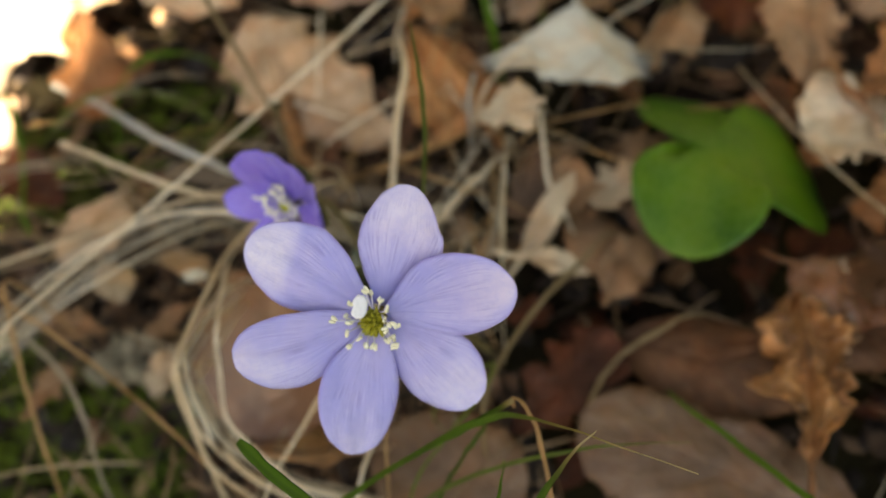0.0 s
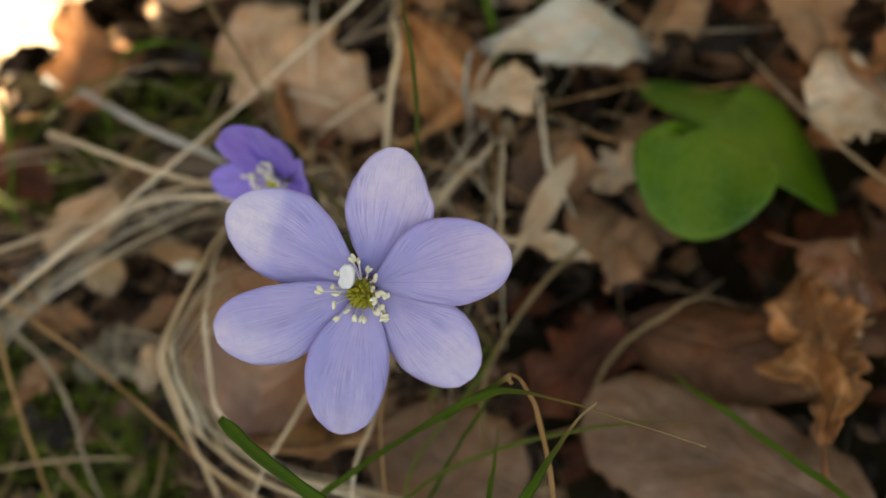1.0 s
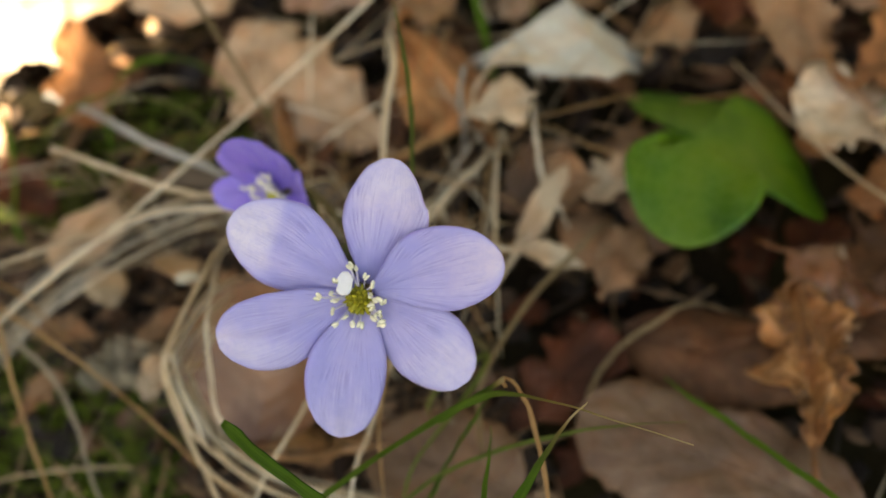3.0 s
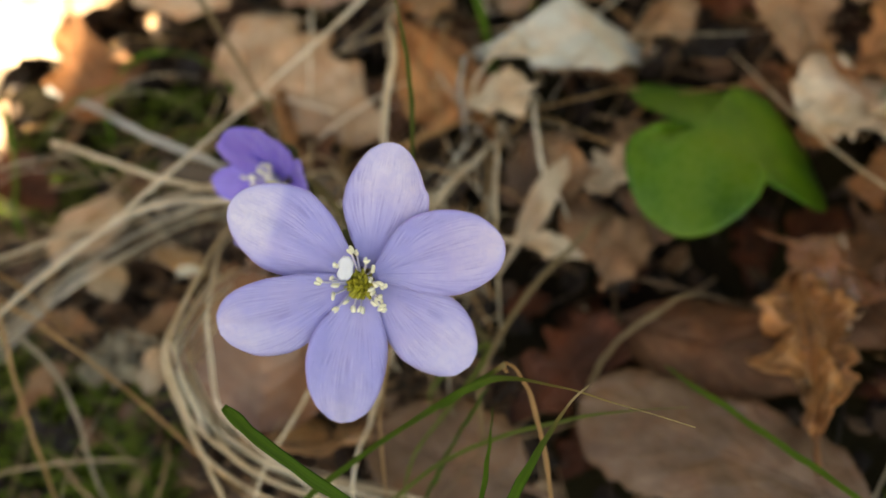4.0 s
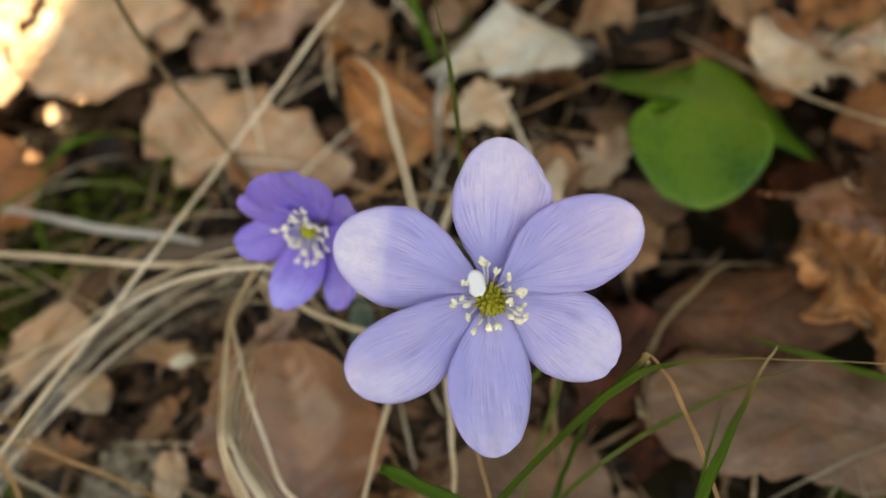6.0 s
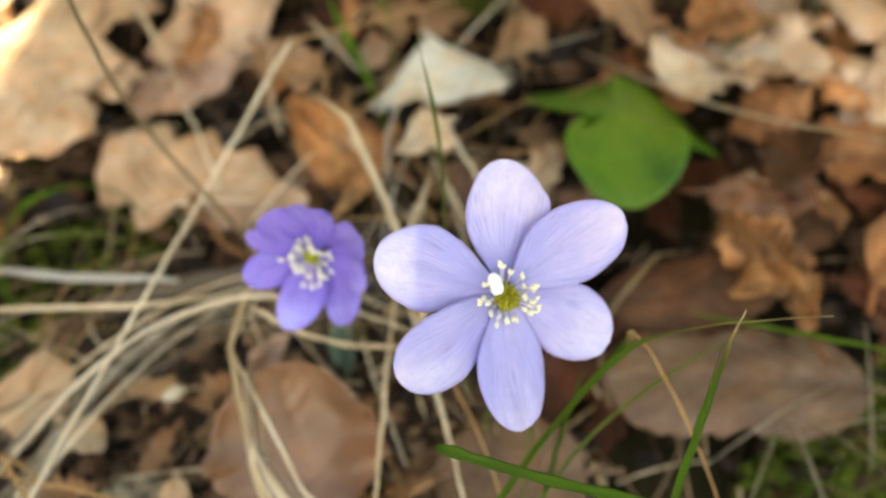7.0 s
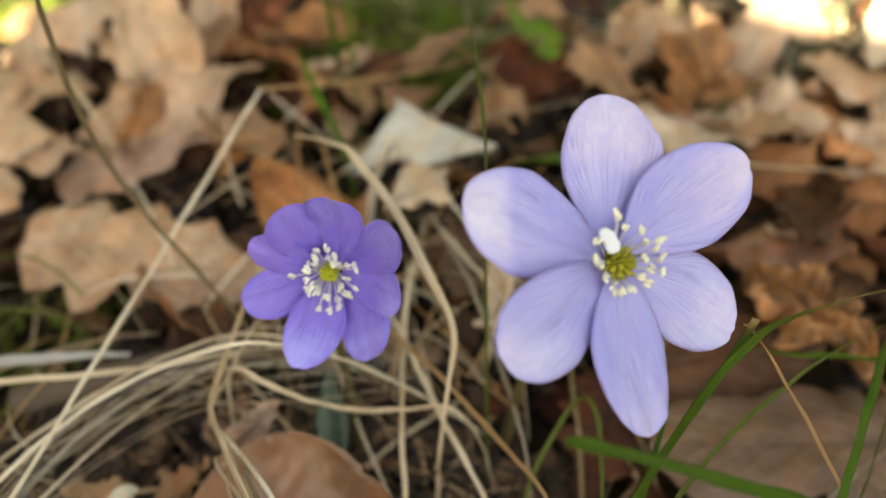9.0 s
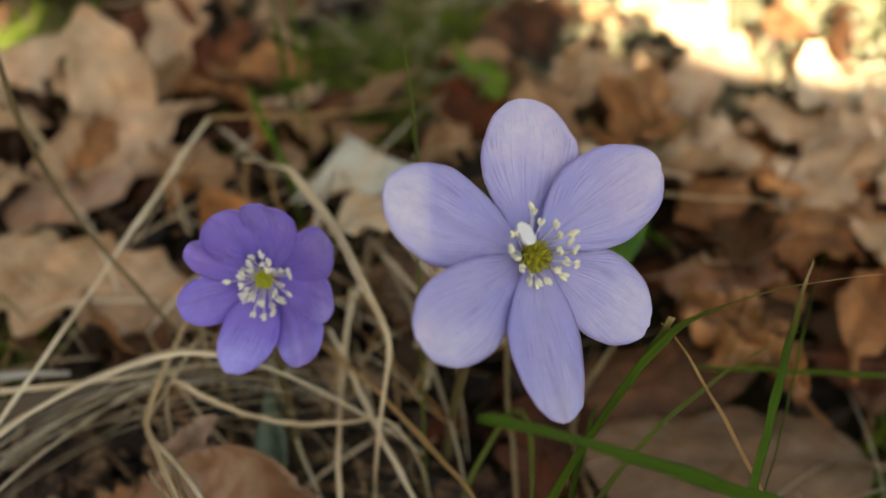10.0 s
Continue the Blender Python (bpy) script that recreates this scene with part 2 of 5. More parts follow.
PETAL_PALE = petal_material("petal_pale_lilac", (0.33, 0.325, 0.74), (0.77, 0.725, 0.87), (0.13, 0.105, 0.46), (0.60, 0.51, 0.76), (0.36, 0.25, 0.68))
PETAL_DEEP = petal_material("petal_deep_violet", (0.22, 0.145, 0.76), (0.50, 0.48, 1.0), (0.11, 0.05, 0.46), (0.33, 0.18, 0.74), (0.22, 0.16, 0.88))
ANTHER = plain_material("anther_cream", (0.80, 0.77, 0.56), (0.92, 0.9, 0.76), 1500.0, 0.6, 0.0001, 0.2)
CARPEL_LIGHT = plain_material("young_carpel", (0.36, 0.40, 0.03), (0.66, 0.68, 0.08), 1800.0, 0.5, 0.0002, 0.2)
ANTHER_WHITE = plain_material("anther_white", (0.84, 0.82, 0.74), (0.93, 0.92, 0.86), 1500.0, 0.6, 0.0001, 0.2)
FILAMENT = plain_material("filament_white", (0.55, 0.52, 0.72), (0.75, 0.73, 0.82), 900.0, 0.5, 0.0001, 0.4)
CARPEL = plain_material("carpel_green", (0.22, 0.21, 0.015), (0.48, 0.44, 0.04), 1800.0, 0.5, 0.0002, 0.2)
WHITE = plain_material("waxy_white", (0.82, 0.83, 0.88), (0.9, 0.9, 0.93), 700.0, 0.35, 0.0001, 0.3)
STEM = plain_material("hairy_stem", (0.09, 0.05, 0.03), (0.13, 0.12, 0.04), 500.0, 0.6)
BRACT = plain_material("bract_green", (0.10, 0.13, 0.03), (0.20, 0.17, 0.06), 600.0, 0.6, 0.0002, 0.15)


def green_leaf_material():
    """Thin glossy leaf tissue: yellowish and bluish green patches, fine net of veins."""
    m, n, l, b = material("fresh_leaf")
    obj = coords(n)
    r = ramp_node(n, [(0.3, (0.028, 0.10, 0.008)), (0.48, (0.06, 0.145, 0.006)), (0.66, (0.095, 0.175, 0.007)), (0.8, (0.13, 0.195, 0.01))])
    l.new(noise_node(n, l, obj, 75.0, 3.0, 0.5), r.inputs[0])
    cells = n.new("ShaderNodeTexVoronoi")
    cells.feature = "DISTANCE_TO_EDGE"
    cells.inputs["Scale"].default_value = 420.0
    l.new(obj, cells.inputs["Vector"])
    net = ramp_node(n, [(0.0, (1, 1, 1)), (0.09, (0, 0, 0))])
    l.new(cells.outputs["Distance"], net.inputs[0])
    c = mix_node(n, l, math_node(n, l, "MULTIPLY", net.outputs[0], 0.25), r.outputs[0], (0.15, 0.24, 0.05))
    l.new(c, b.inputs["Base Color"])
    b.inputs["Roughness"].default_value = 0.42
    b.inputs["Specular IOR Level"].default_value = 0.3
    bump_node(n, l, math_node(n, l, "ADD", noise_node(n, l, obj, 300.0, 4.0), net.outputs[0]), 0.3, 0.0003, b)
    translucent(n, l, b, c, 0.25)
    return m


GREEN_LEAF = green_leaf_material()
YOUNG_LEAF = plain_material("young_downy_leaf", (0.05, 0.085, 0.06), (0.22, 0.29, 0.22), 300.0, 0.7, 0.0003, 0.2)
TAN = leaf_material("dry_leaf_tan", [(0.15, (0.34, 0.18, 0.10)), (0.4, (0.60, 0.40, 0.26)), (0.6, (0.75, 0.55, 0.395)), (0.85, (0.82, 0.67, 0.52))], 0.5, 0.22, through_light=0.15, mottle=0.6)
BROWN = leaf_material("dry_leaf_brown", [(0.1, (0.10, 0.048, 0.025)), (0.4, (0.25, 0.135, 0.07)), (0.65, (0.38, 0.22, 0.125)), (0.9, (0.48, 0.31, 0.19))], 0.5, 0.3, mottle=0.7)
LITTER = leaf_material("dry_leaf_litter", [(0.24, (0.012, 0.005, 0.003)), (0.43, (0.07, 0.025, 0.011)), (0.58, (0.28, 0.115, 0.05)), (0.71, (0.54, 0.31, 0.17)), (0.88, (0.74, 0.54, 0.37))], 0.5, 0.6, spread=0.6)
RUST = leaf_material("dry_leaf_rust", [(0.1, (0.15, 0.045, 0.015)), (0.45, (0.30, 0.115, 0.04)), (0.75, (0.46, 0.23, 0.10)), (0.95, (0.58, 0.37, 0.21))], 0.5, 0.3)
GLOSSY_RUST = leaf_material("damp_leaf_rust", [(0.1, (0.07, 0.02, 0.008)), (0.45, (0.19, 0.065, 0.024)), (0.75, (0.31, 0.135, 0.06)), (0.95, (0.42, 0.24, 0.13))], 0.22, 0.3, shine=0.9)
ORANGE = leaf_material("dry_leaf_orange", [(0.2, (0.2, 0.06, 0.02)), (0.48, (0.46, 0.185, 0.065)), (0.68, (0.62, 0.34, 0.16)), (0.9, (0.74, 0.52, 0.33))], 0.5, 0.35)
CRUMPLED = leaf_material("dry_leaf_stained", [(0.15, (0.10, 0.04, 0.018)), (0.45, (0.25, 0.10, 0.036)), (0.7, (0.5, 0.25, 0.10)), (0.9, (0.72, 0.50, 0.30))], 0.36, 0.95, veins=0.1, shine=0.45, mottle=1.35)
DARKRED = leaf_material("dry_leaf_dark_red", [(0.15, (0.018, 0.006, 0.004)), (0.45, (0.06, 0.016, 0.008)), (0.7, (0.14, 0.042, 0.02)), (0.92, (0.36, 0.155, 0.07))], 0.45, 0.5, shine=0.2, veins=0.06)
DARKBROWN = leaf_material("dry_leaf_dark_brown", [(0.1, (0.022, 0.010, 0.006)), (0.45, (0.065, 0.028, 0.015)), (0.7, (0.13, 0.06, 0.032)), (0.95, (0.23, 0.11, 0.055))], 0.5, 0.35, shine=0.15, veins=0.1, relief=0.6)
PINKISH = leaf_material("dry_leaf_pinkish", [(0.1, (0.18, 0.095, 0.06)), (0.45, (0.30, 0.17, 0.105)), (0.75, (0.41, 0.255, 0.165)), (0.95, (0.5, 0.34, 0.24))], 0.42, 0.25)
PINK_PALE = leaf_material("dry_leaf_pink_pale", [(0.1, (0.34, 0.2, 0.14)), (0.5, (0.5, 0.34, 0.26)), (0.9, (0.64, 0.48, 0.38))], 0.5, 0.25)
CHESTNUT = leaf_material("dry_leaf_chestnut", [(0.15, (0.085, 0.035, 0.019)), (0.5, (0.19, 0.09, 0.05)), (0.85, (0.33, 0.19, 0.12))], 0.34, 0.15, veins=0.05, shine=0.6, mottle=0.4, relief=0.2)
DULL = leaf_material("dry_leaf_dull", [(0.15, (0.06, 0.032, 0.02)), (0.5, (0.125, 0.072, 0.048)), (0.85, (0.25, 0.16, 0.108))], 0.5, 0.25, veins=0.1, mottle=0.6, relief=0.5)
PALE = leaf_material("dry_leaf_pale", [(0.15, (0.42, 0.30, 0.195)), (0.5, (0.64, 0.50, 0.355)), (0.85, (0.78, 0.66, 0.51))], 0.6, 0.2, mottle=0.6)
GREY = leaf_material("felted_pale_leaf", [(0.1, (0.5, 0.49, 0.43)), (0.5, (0.68, 0.67, 0.60)), (0.9, (0.78, 0.77, 0.71))], 0.8, 0.12, 0.12, (0.6, 0.58, 0.52), veins=0.05, mottle=0.35)
STRAW = straw_material("dry_straw", [(0.2, (0.16, 0.09, 0.045)), (0.34, (0.50, 0.35, 0.20)), (0.48, (0.78, 0.62, 0.43)), (0.62, (0.96, 0.86, 0.69))], 0.4, 0.06)
STRAW_GREY = straw_material("weathered_straw", [(0.2, (0.12, 0.095, 0.06)), (0.45, (0.34, 0.28, 0.2)), (0.75, (0.56, 0.49, 0.38))])
STRAW_SILVER = straw_material("silvery_straw", [(0.2, (0.36, 0.34, 0.31)), (0.5, (0.58, 0.56, 0.53)), (0.85, (0.74, 0.73, 0.7))])
STRAW_DARK = straw_material("dark_stalk", [(0.1, (0.08, 0.05, 0.03)), (0.5, (0.2, 0.13, 0.08)), (0.9, (0.34, 0.24, 0.15))])
STALK = straw_material("brown_stalk", [(0.1, (0.11, 0.075, 0.035)), (0.5, (0.26, 0.185, 0.1)), (0.9, (0.4, 0.31, 0.19))])
STRAW_RUST = straw_material("rusty_straw", [(0.1, (0.25, 0.11, 0.04)), (0.42, (0.46, 0.25, 0.105)), (0.75, (0.64, 0.42, 0.22))])
GRASS = straw_material("green_grass", [(0.1, (0.028, 0.075, 0.003)), (0.5, (0.06, 0.135, 0.006)), (0.85, (0.13, 0.22, 0.016)), (1.0, (0.2, 0.25, 0.05))], 0.6, 0.25)
GRASS_TIP_END, GRASS_TIP_START = tipped_grass("grass_dry_end", 0.45, 0.95), tipped_grass("grass_dry_start", 0.6, 0.25)
GRASS_STUB = tipped_grass("grass_cut_end", 0.6, 1.0)
GRASS_OLIVE = straw_material("olive_grass", [(0.1, (0.06, 0.09, 0.012)), (0.5, (0.12, 0.16, 0.03)), (0.9, (0.26, 0.26, 0.08))], 0.45, 0.2)
GRASS_BLUE = straw_material("bluish_grass", [(0.1, (0.08, 0.16, 0.1)), (0.5, (0.15, 0.26, 0.17)), (0.9, (0.25, 0.36, 0.25))], 0.5, 0.2)
MOSS = plain_material("moss", (0.010, 0.035, 0.002), (0.25, 0.34, 0.03), 75.0, 0.8, 0.0004, 0.25)
BARK = plain_material("rough_bark", (0.05, 0.035, 0.025), (0.16, 0.12, 0.09), 40.0, 0.9, 0.006)
LICHEN = plain_material("grey_lichen", (0.12, 0.09, 0.055), (0.44, 0.385, 0.28), 500.0, 0.9, 0.0006)
SHELL = plain_material("shell_cream", (0.4, 0.35, 0.24), (0.8, 0.77, 0.66), 700.0, 0.35, 0.0002)
SKY_SCREEN = plain_material("sky_screen", (0.03, 0.03, 0.015), (0.09, 0.08, 0.045), 3.0, 0.95, 0.05)
SOIL = soil_material()


# ---------------------------------------------------------------- mesh helpers
def mesh_object(name, verts, faces, mat, uvs=None, smooth=True):
    me = bpy.data.meshes.new(name)
    me.from_pydata([tuple(v) for v in verts], [], faces)
    if uvs is not None:
        layer = me.uv_layers.new(name="UVMap")
        idx = np.zeros(len(me.loops), dtype=np.int32)
        me.loops.foreach_get("vertex_index", idx)
        layer.data.foreach_set("uv", np.asarray(uvs, dtype=np.float32)[idx].ravel())
    me.polygons.foreach_set("use_smooth", [smooth] * len(me.polygons))
    me.materials.append(mat)
    me.update()
    return new(name, me)


def part(name, geometry, mat, parent, label=""):
    """One mesh under a thing or a part; geometry: (verts, faces, uvs)."""
    ob = mesh_object(name, geometry[0], geometry[1], mat, geometry[2])
    ob.parent = parent
    return tagged(ob, label) if label else ob


def thing(name, m, label, category, group=""):
    ob = new(name)
    ob.empty_display_size = 0.005
    ob.matrix_basis = m
    return tagged(ob, label, category, group)


def bezier(points, count):
    p = [np.asarray(q, float) for q in points]
    d, s = len(p) - 1, np.linspace(0, 1, count)[:, None]
    return sum(math.comb(d, k) * (1 - s) ** (d - k) * s ** k * p[k] for k in range(d + 1))


def tube(path, radius, sides=6, flat=1.0, fold=0.0, roll=0.0, twist=None):
    """A tube along the path; radius: one number or one per point; flat: thickness against width; fold: V-shaped like a grass blade."""
    p = np.asarray(path, float)
    r = np.broadcast_to(np.asarray(radius, float), (len(p),))
    tan = np.gradient(p, axis=0)
    tan /= np.linalg.norm(tan, axis=1)[:, None] + 1e-12
    ref = np.array([0.0, 0.0, 1.0]) if abs(tan[len(p) // 2][2]) < 0.85 else np.array([0.3, -0.9, 0.2])
    verts, uvs = [], []
    for i in range(len(p)):
        side = np.cross(tan[i], ref)
        side /= np.linalg.norm(side) + 1e-12
        up = np.cross(side, tan[i])
        for k in range(sides):
            a = 2 * math.pi * k / sides
            x, y = math.cos(a), math.sin(a) * flat
            y += fold * abs(x)
            q = roll + (twist[i] if twist is not None else 0.0)
            x, y = x * math.cos(q) - y * math.sin(q), x * math.sin(q) + y * math.cos(q)
            verts.append(p[i] + r[i] * (x * side + y * up))
            uvs.append((i / (len(p) - 1), k / sides))
    faces = [(i * sides + k, i * sides + (k + 1) % sides, (i + 1) * sides + (k + 1) % sides, (i + 1) * sides + k) for i in range(len(p) - 1) for k in range(sides)]
    faces += [tuple(range(sides))[::-1], tuple((len(p) - 1) * sides + k for k in range(sides))]
    return verts, faces, uvs


def blob(centre, radii, rings=5, sides=8, axis=None):
    verts, faces = [], []
    q = Vector((0, 0, 1)).rotation_difference(Vector(axis)) if axis is not None else None
    for i in range(rings + 1):
        th = math.pi * i / rings
        for k in range(sides):
            ph = 2 * math.pi * k / sides
            v = Vector((radii[0] * math.sin(th) * math.cos(ph), radii[1] * math.sin(th) * math.sin(ph), radii[2] * math.cos(th)))
            verts.append(np.array((q @ v) if q else v) + np.asarray(centre, float))
    faces = [(i * sides + k, (i + 1) * sides + k, (i + 1) * sides + (k + 1) % sides, i * sides + (k + 1) % sides) for i in range(rings) for k in range(sides)]
    return verts, faces, [(0.5, 0.5)] * len(verts)


def joined(pieces):
    verts, faces, uvs = [], [], []
    for v, f, u in pieces:
        o = len(verts)
        verts += list(v)
        faces += [tuple(i + o for i in q) for q in f]
        uvs += list(u)
    return verts, faces, uvs


def sheet(points, thickness):
    """A thin body from a grid of points (rows x columns x 3), closed round its rim. UV: u along rows, v along columns."""
    g = np.asarray(points, float)
    nu, nv = g.shape[:2]
    nrm = np.cross(np.gradient(g, axis=0), np.gradient(g, axis=1))
    nrm /= np.linalg.norm(nrm, axis=2)[:, :, None] + 1e-15
    nrm[-1] = nrm[-2] = nrm[-3] = nrm[-4]
    nrm[0] = nrm[1]
    verts = np.concatenate([g.reshape(-1, 3), (g + nrm * thickness).reshape(-1, 3)])
    uv = [(i / (nu - 1), j / (nv - 1)) for i in range(nu) for j in range(nv)] * 2
    o = nu * nv
    faces = []
    for i in range(nu - 1):
        for j in range(nv - 1):
            a, b2, c, d = i * nv + j, i * nv + j + 1, (i + 1) * nv + j + 1, (i + 1) * nv + j
            faces += [(a, b2, c, d), (o + d, o + c, o + b2, o + a)]
    rim = [(0, j) for j in range(nv)] + [(i, nv - 1) for i in range(1, nu)] + [(nu - 1, j) for j in range(nv - 2, -1, -1)] + [(i, 0) for i in range(nu - 2, 0, -1)]
    ids = [i * nv + j for i, j in rim]
    for a, b2 in zip(ids, ids[1:] + ids[:1]):
        faces.append((b2, a, o + a, o + b2))
    return verts, faces, uv


def mm(*p):
    return tuple(v * 0.001 for v in p)


def mms(points):
    return [np.asarray(p, float) * 0.001 for p in points]


def soil_height(x, y):
    near = math.exp(-(x * x + (y - 0.05) ** 2) / 0.5)
    z = -0.0195 + 0.0034 * noise.noise((x * 28, y * 28, 3.1)) + 0.001 * noise.noise((x * 90, y * 90, 7.7))
    z -= 0.007 * math.exp(-(((x - 0.048) / 0.022) ** 2 + ((y - 0.016) / 0.022) ** 2))
    return z - 0.03 * max(min(x, 0.15), -0.1) * near + (1 - near) * 0.03 * noise.noise((x * 0.8, y * 0.8, 1.0))


# ---------------------------------------------------------------- ground
def build_ground():
    def axis(lo, hi, step, far):
        a, s = list(np.arange(lo, hi + 1e-9, step)), step
        while a[-1] < far:
            s *= 1.35
            a.append(a[-1] + s)
        s = step
        while a[0] > -far:
            s *= 1.35
            a.insert(0, a[0] - s)
        return a
    xs, ys = axis(-0.16, 0.3, 0.0028, 400.0), axis(-0.12, 0.34, 0.0028, 400.0)
    verts = [(x, y, soil_height(x, y)) for y in ys for x in xs]
    w = len(xs)
    faces = [(j * w + i, j * w + i + 1, (j + 1) * w + i + 1, (j + 1) * w + i) for j in range(len(ys) - 1) for i in range(w - 1)]
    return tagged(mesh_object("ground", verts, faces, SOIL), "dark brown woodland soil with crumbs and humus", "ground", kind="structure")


build_ground()


def build_shade_caster():
    """Unseen shade caster added behind the camera, towards the sun; its stepped top shades the flowers."""
    sides, rings = 96, 40
    along, across, slope = Vector((1, 1, 0)).normalized(), Vector((-1, 1, 0)).normalized(), math.tan(radians(SUN_ELEVATION))
    far, verts = 0.62, []
    for i in range(rings + 1):
        h = i / rings
        for k in range(sides):
            a = 2 * math.pi * k / sides
            flare = 1 + 0.35 * (1 - h) ** 4
            rough = 1 + 0.03 * noise.noise((math.cos(a) * 3, math.sin(a) * 3, h * 2)) + 0.025 * noise.noise((math.cos(a) * 14, math.sin(a) * 14, h * 3))
            c = -0.0275 + 0.1385 * math.copysign(abs(math.cos(a)) ** 0.8, math.cos(a)) * flare * rough
            s2 = 0.10 * math.sin(a) * flare * rough
            step = min(1.0, max(0.0, (c + 0.048) / 0.05))
            top = (far - s2 + 0.119 - 0.012 * min(1.0, max(0.0, (-c - 0.06) / 0.04)) + 0.083 * step + 0.010 * noise.noise((c * 45, s2 * 10, 2.0))) * slope
            p = along * (s2 - far) + across * c
            verts.append((p.x, p.y, -0.03 + h * (top + 0.03)))
    o = len(verts)
    p = along * -far + across * -0.028
    verts.append((p.x, p.y, 0.5))
    faces = [(i * sides + k, i * sides + (k + 1) % sides, (i + 1) * sides + (k + 1) % sides, (i + 1) * sides + k) for i in range(rings) for k in range(sides)]
    faces += [(rings * sides + k, rings * sides + (k + 1) % sides, o) for k in range(sides)]
    tagged(mesh_object("shade_caster", verts, faces, BARK), "unseen shade caster in rough dark bark, standing on the soil", "stump")


build_shade_caster()


def build_sky_screen():
    """Unseen dark screen added behind the flowers to hold back sky light; open towards the sun."""
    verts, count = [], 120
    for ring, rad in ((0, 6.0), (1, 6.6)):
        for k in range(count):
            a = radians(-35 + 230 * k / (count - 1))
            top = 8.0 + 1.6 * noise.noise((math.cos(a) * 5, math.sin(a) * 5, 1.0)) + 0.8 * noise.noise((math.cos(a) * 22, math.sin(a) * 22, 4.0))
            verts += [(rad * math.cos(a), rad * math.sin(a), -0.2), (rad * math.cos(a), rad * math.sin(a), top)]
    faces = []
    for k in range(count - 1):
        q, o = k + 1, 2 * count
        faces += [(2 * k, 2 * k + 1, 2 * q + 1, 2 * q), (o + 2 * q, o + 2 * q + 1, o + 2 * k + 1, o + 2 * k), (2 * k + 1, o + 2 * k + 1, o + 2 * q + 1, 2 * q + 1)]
    tagged(mesh_object("backdrop", verts, faces, SKY_SCREEN), "unseen dark screen against sky light behind the clearing", "backdrop", kind="structure")


build_sky_screen()


# ---------------------------------------------------------------- flowers
def petal_geometry(length, half, base_h, tip_h, cup, edge, seed, skew=0.0, claw=0.2, blunt=2.3, lean=0.0, peak=0.62, sweep=0.0, nick=0.0, nu=34, nv=17, wave=1.0, thick=0.00018):
    """Petal along +x of its own frame, from the axis outwards; z is the flower's facing; peak: where it is widest; sweep: how far the tip swings aside; nick: a step in the outline near the tip."""
    rows = []
    for i in range(nu):
        u = 1 - (1 - i / (nu - 1)) ** 1.7
        w = half * (claw + (1 - claw) * math.sin(min(1.0, u / peak) * math.pi / 2) ** 1.2)
        if u > peak:
            w = half * (max(0.0, 1 - ((u - peak) / (1 - peak)) ** blunt)) ** 0.5
        w = max(w, half * 0.1)
        row = []
        for j in range(nv):
            v = 2 * j / (nv - 1) - 1
            x = 0.0009 + u * (length - 0.0009)
            side = w * (1 + 0.018 * noise.noise((u * 6, 3.0 * (v > 0), seed * 1.9)) + 0.012 * noise.noise((u * 17, 3.0 * (v > 0), seed * 1.1)))
            if v < 0:
                side *= 1 - nick * min(1.0, max(0.0, (u - 0.70) / 0.05))
            y = v * side + skew * math.sin(math.pi * u) + sweep * u * u
            q = v * w / half
            z = base_h + (tip_h - base_h) * u ** 1.3 + cup * math.sin(math.pi * u) + edge * q * q * half * (0.4 + 0.6 * u) + lean * q * half * u
            z += wave * (0.0006 * u * noise.noise((u * 2.3 + seed, q * 1.6, seed * 1.3)) + 0.00024 * noise.noise((u * 4, q * 5, seed * 2.3)))
            z += wave * (0.00007 * math.sin(math.pi * u) * math.sin(q * 9 + seed) - 0.00016 * math.sin(math.pi * u) * math.exp(-(q / 0.12) ** 2))
            row.append((x, y, z))
        rows.append(row)
    return sheet(rows, thick)


def pigment_and_shade(ob, at, slant, soft, strength):
    """Stores how the petal pales towards its tip: bleaching, and on two petals a shade edge painted in."""
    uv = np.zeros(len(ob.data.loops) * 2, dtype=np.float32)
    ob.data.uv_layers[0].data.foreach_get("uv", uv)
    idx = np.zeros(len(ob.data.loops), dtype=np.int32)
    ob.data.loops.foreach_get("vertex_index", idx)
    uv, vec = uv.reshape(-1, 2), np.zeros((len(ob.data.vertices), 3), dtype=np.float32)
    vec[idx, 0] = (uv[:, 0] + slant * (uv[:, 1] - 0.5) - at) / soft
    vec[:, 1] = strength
    ob.data.attributes.new("pigment_and_shade", "FLOAT_VECTOR", "POINT").data.foreach_set("vector", vec.ravel())


def turned(geometry, degrees):
    c, s = math.cos(radians(degrees)), math.sin(radians(degrees))
    return [(c * p[0] - s * p[1], s * p[0] + c * p[1], p[2]) for p in geometry[0]], geometry[1], geometry[2]


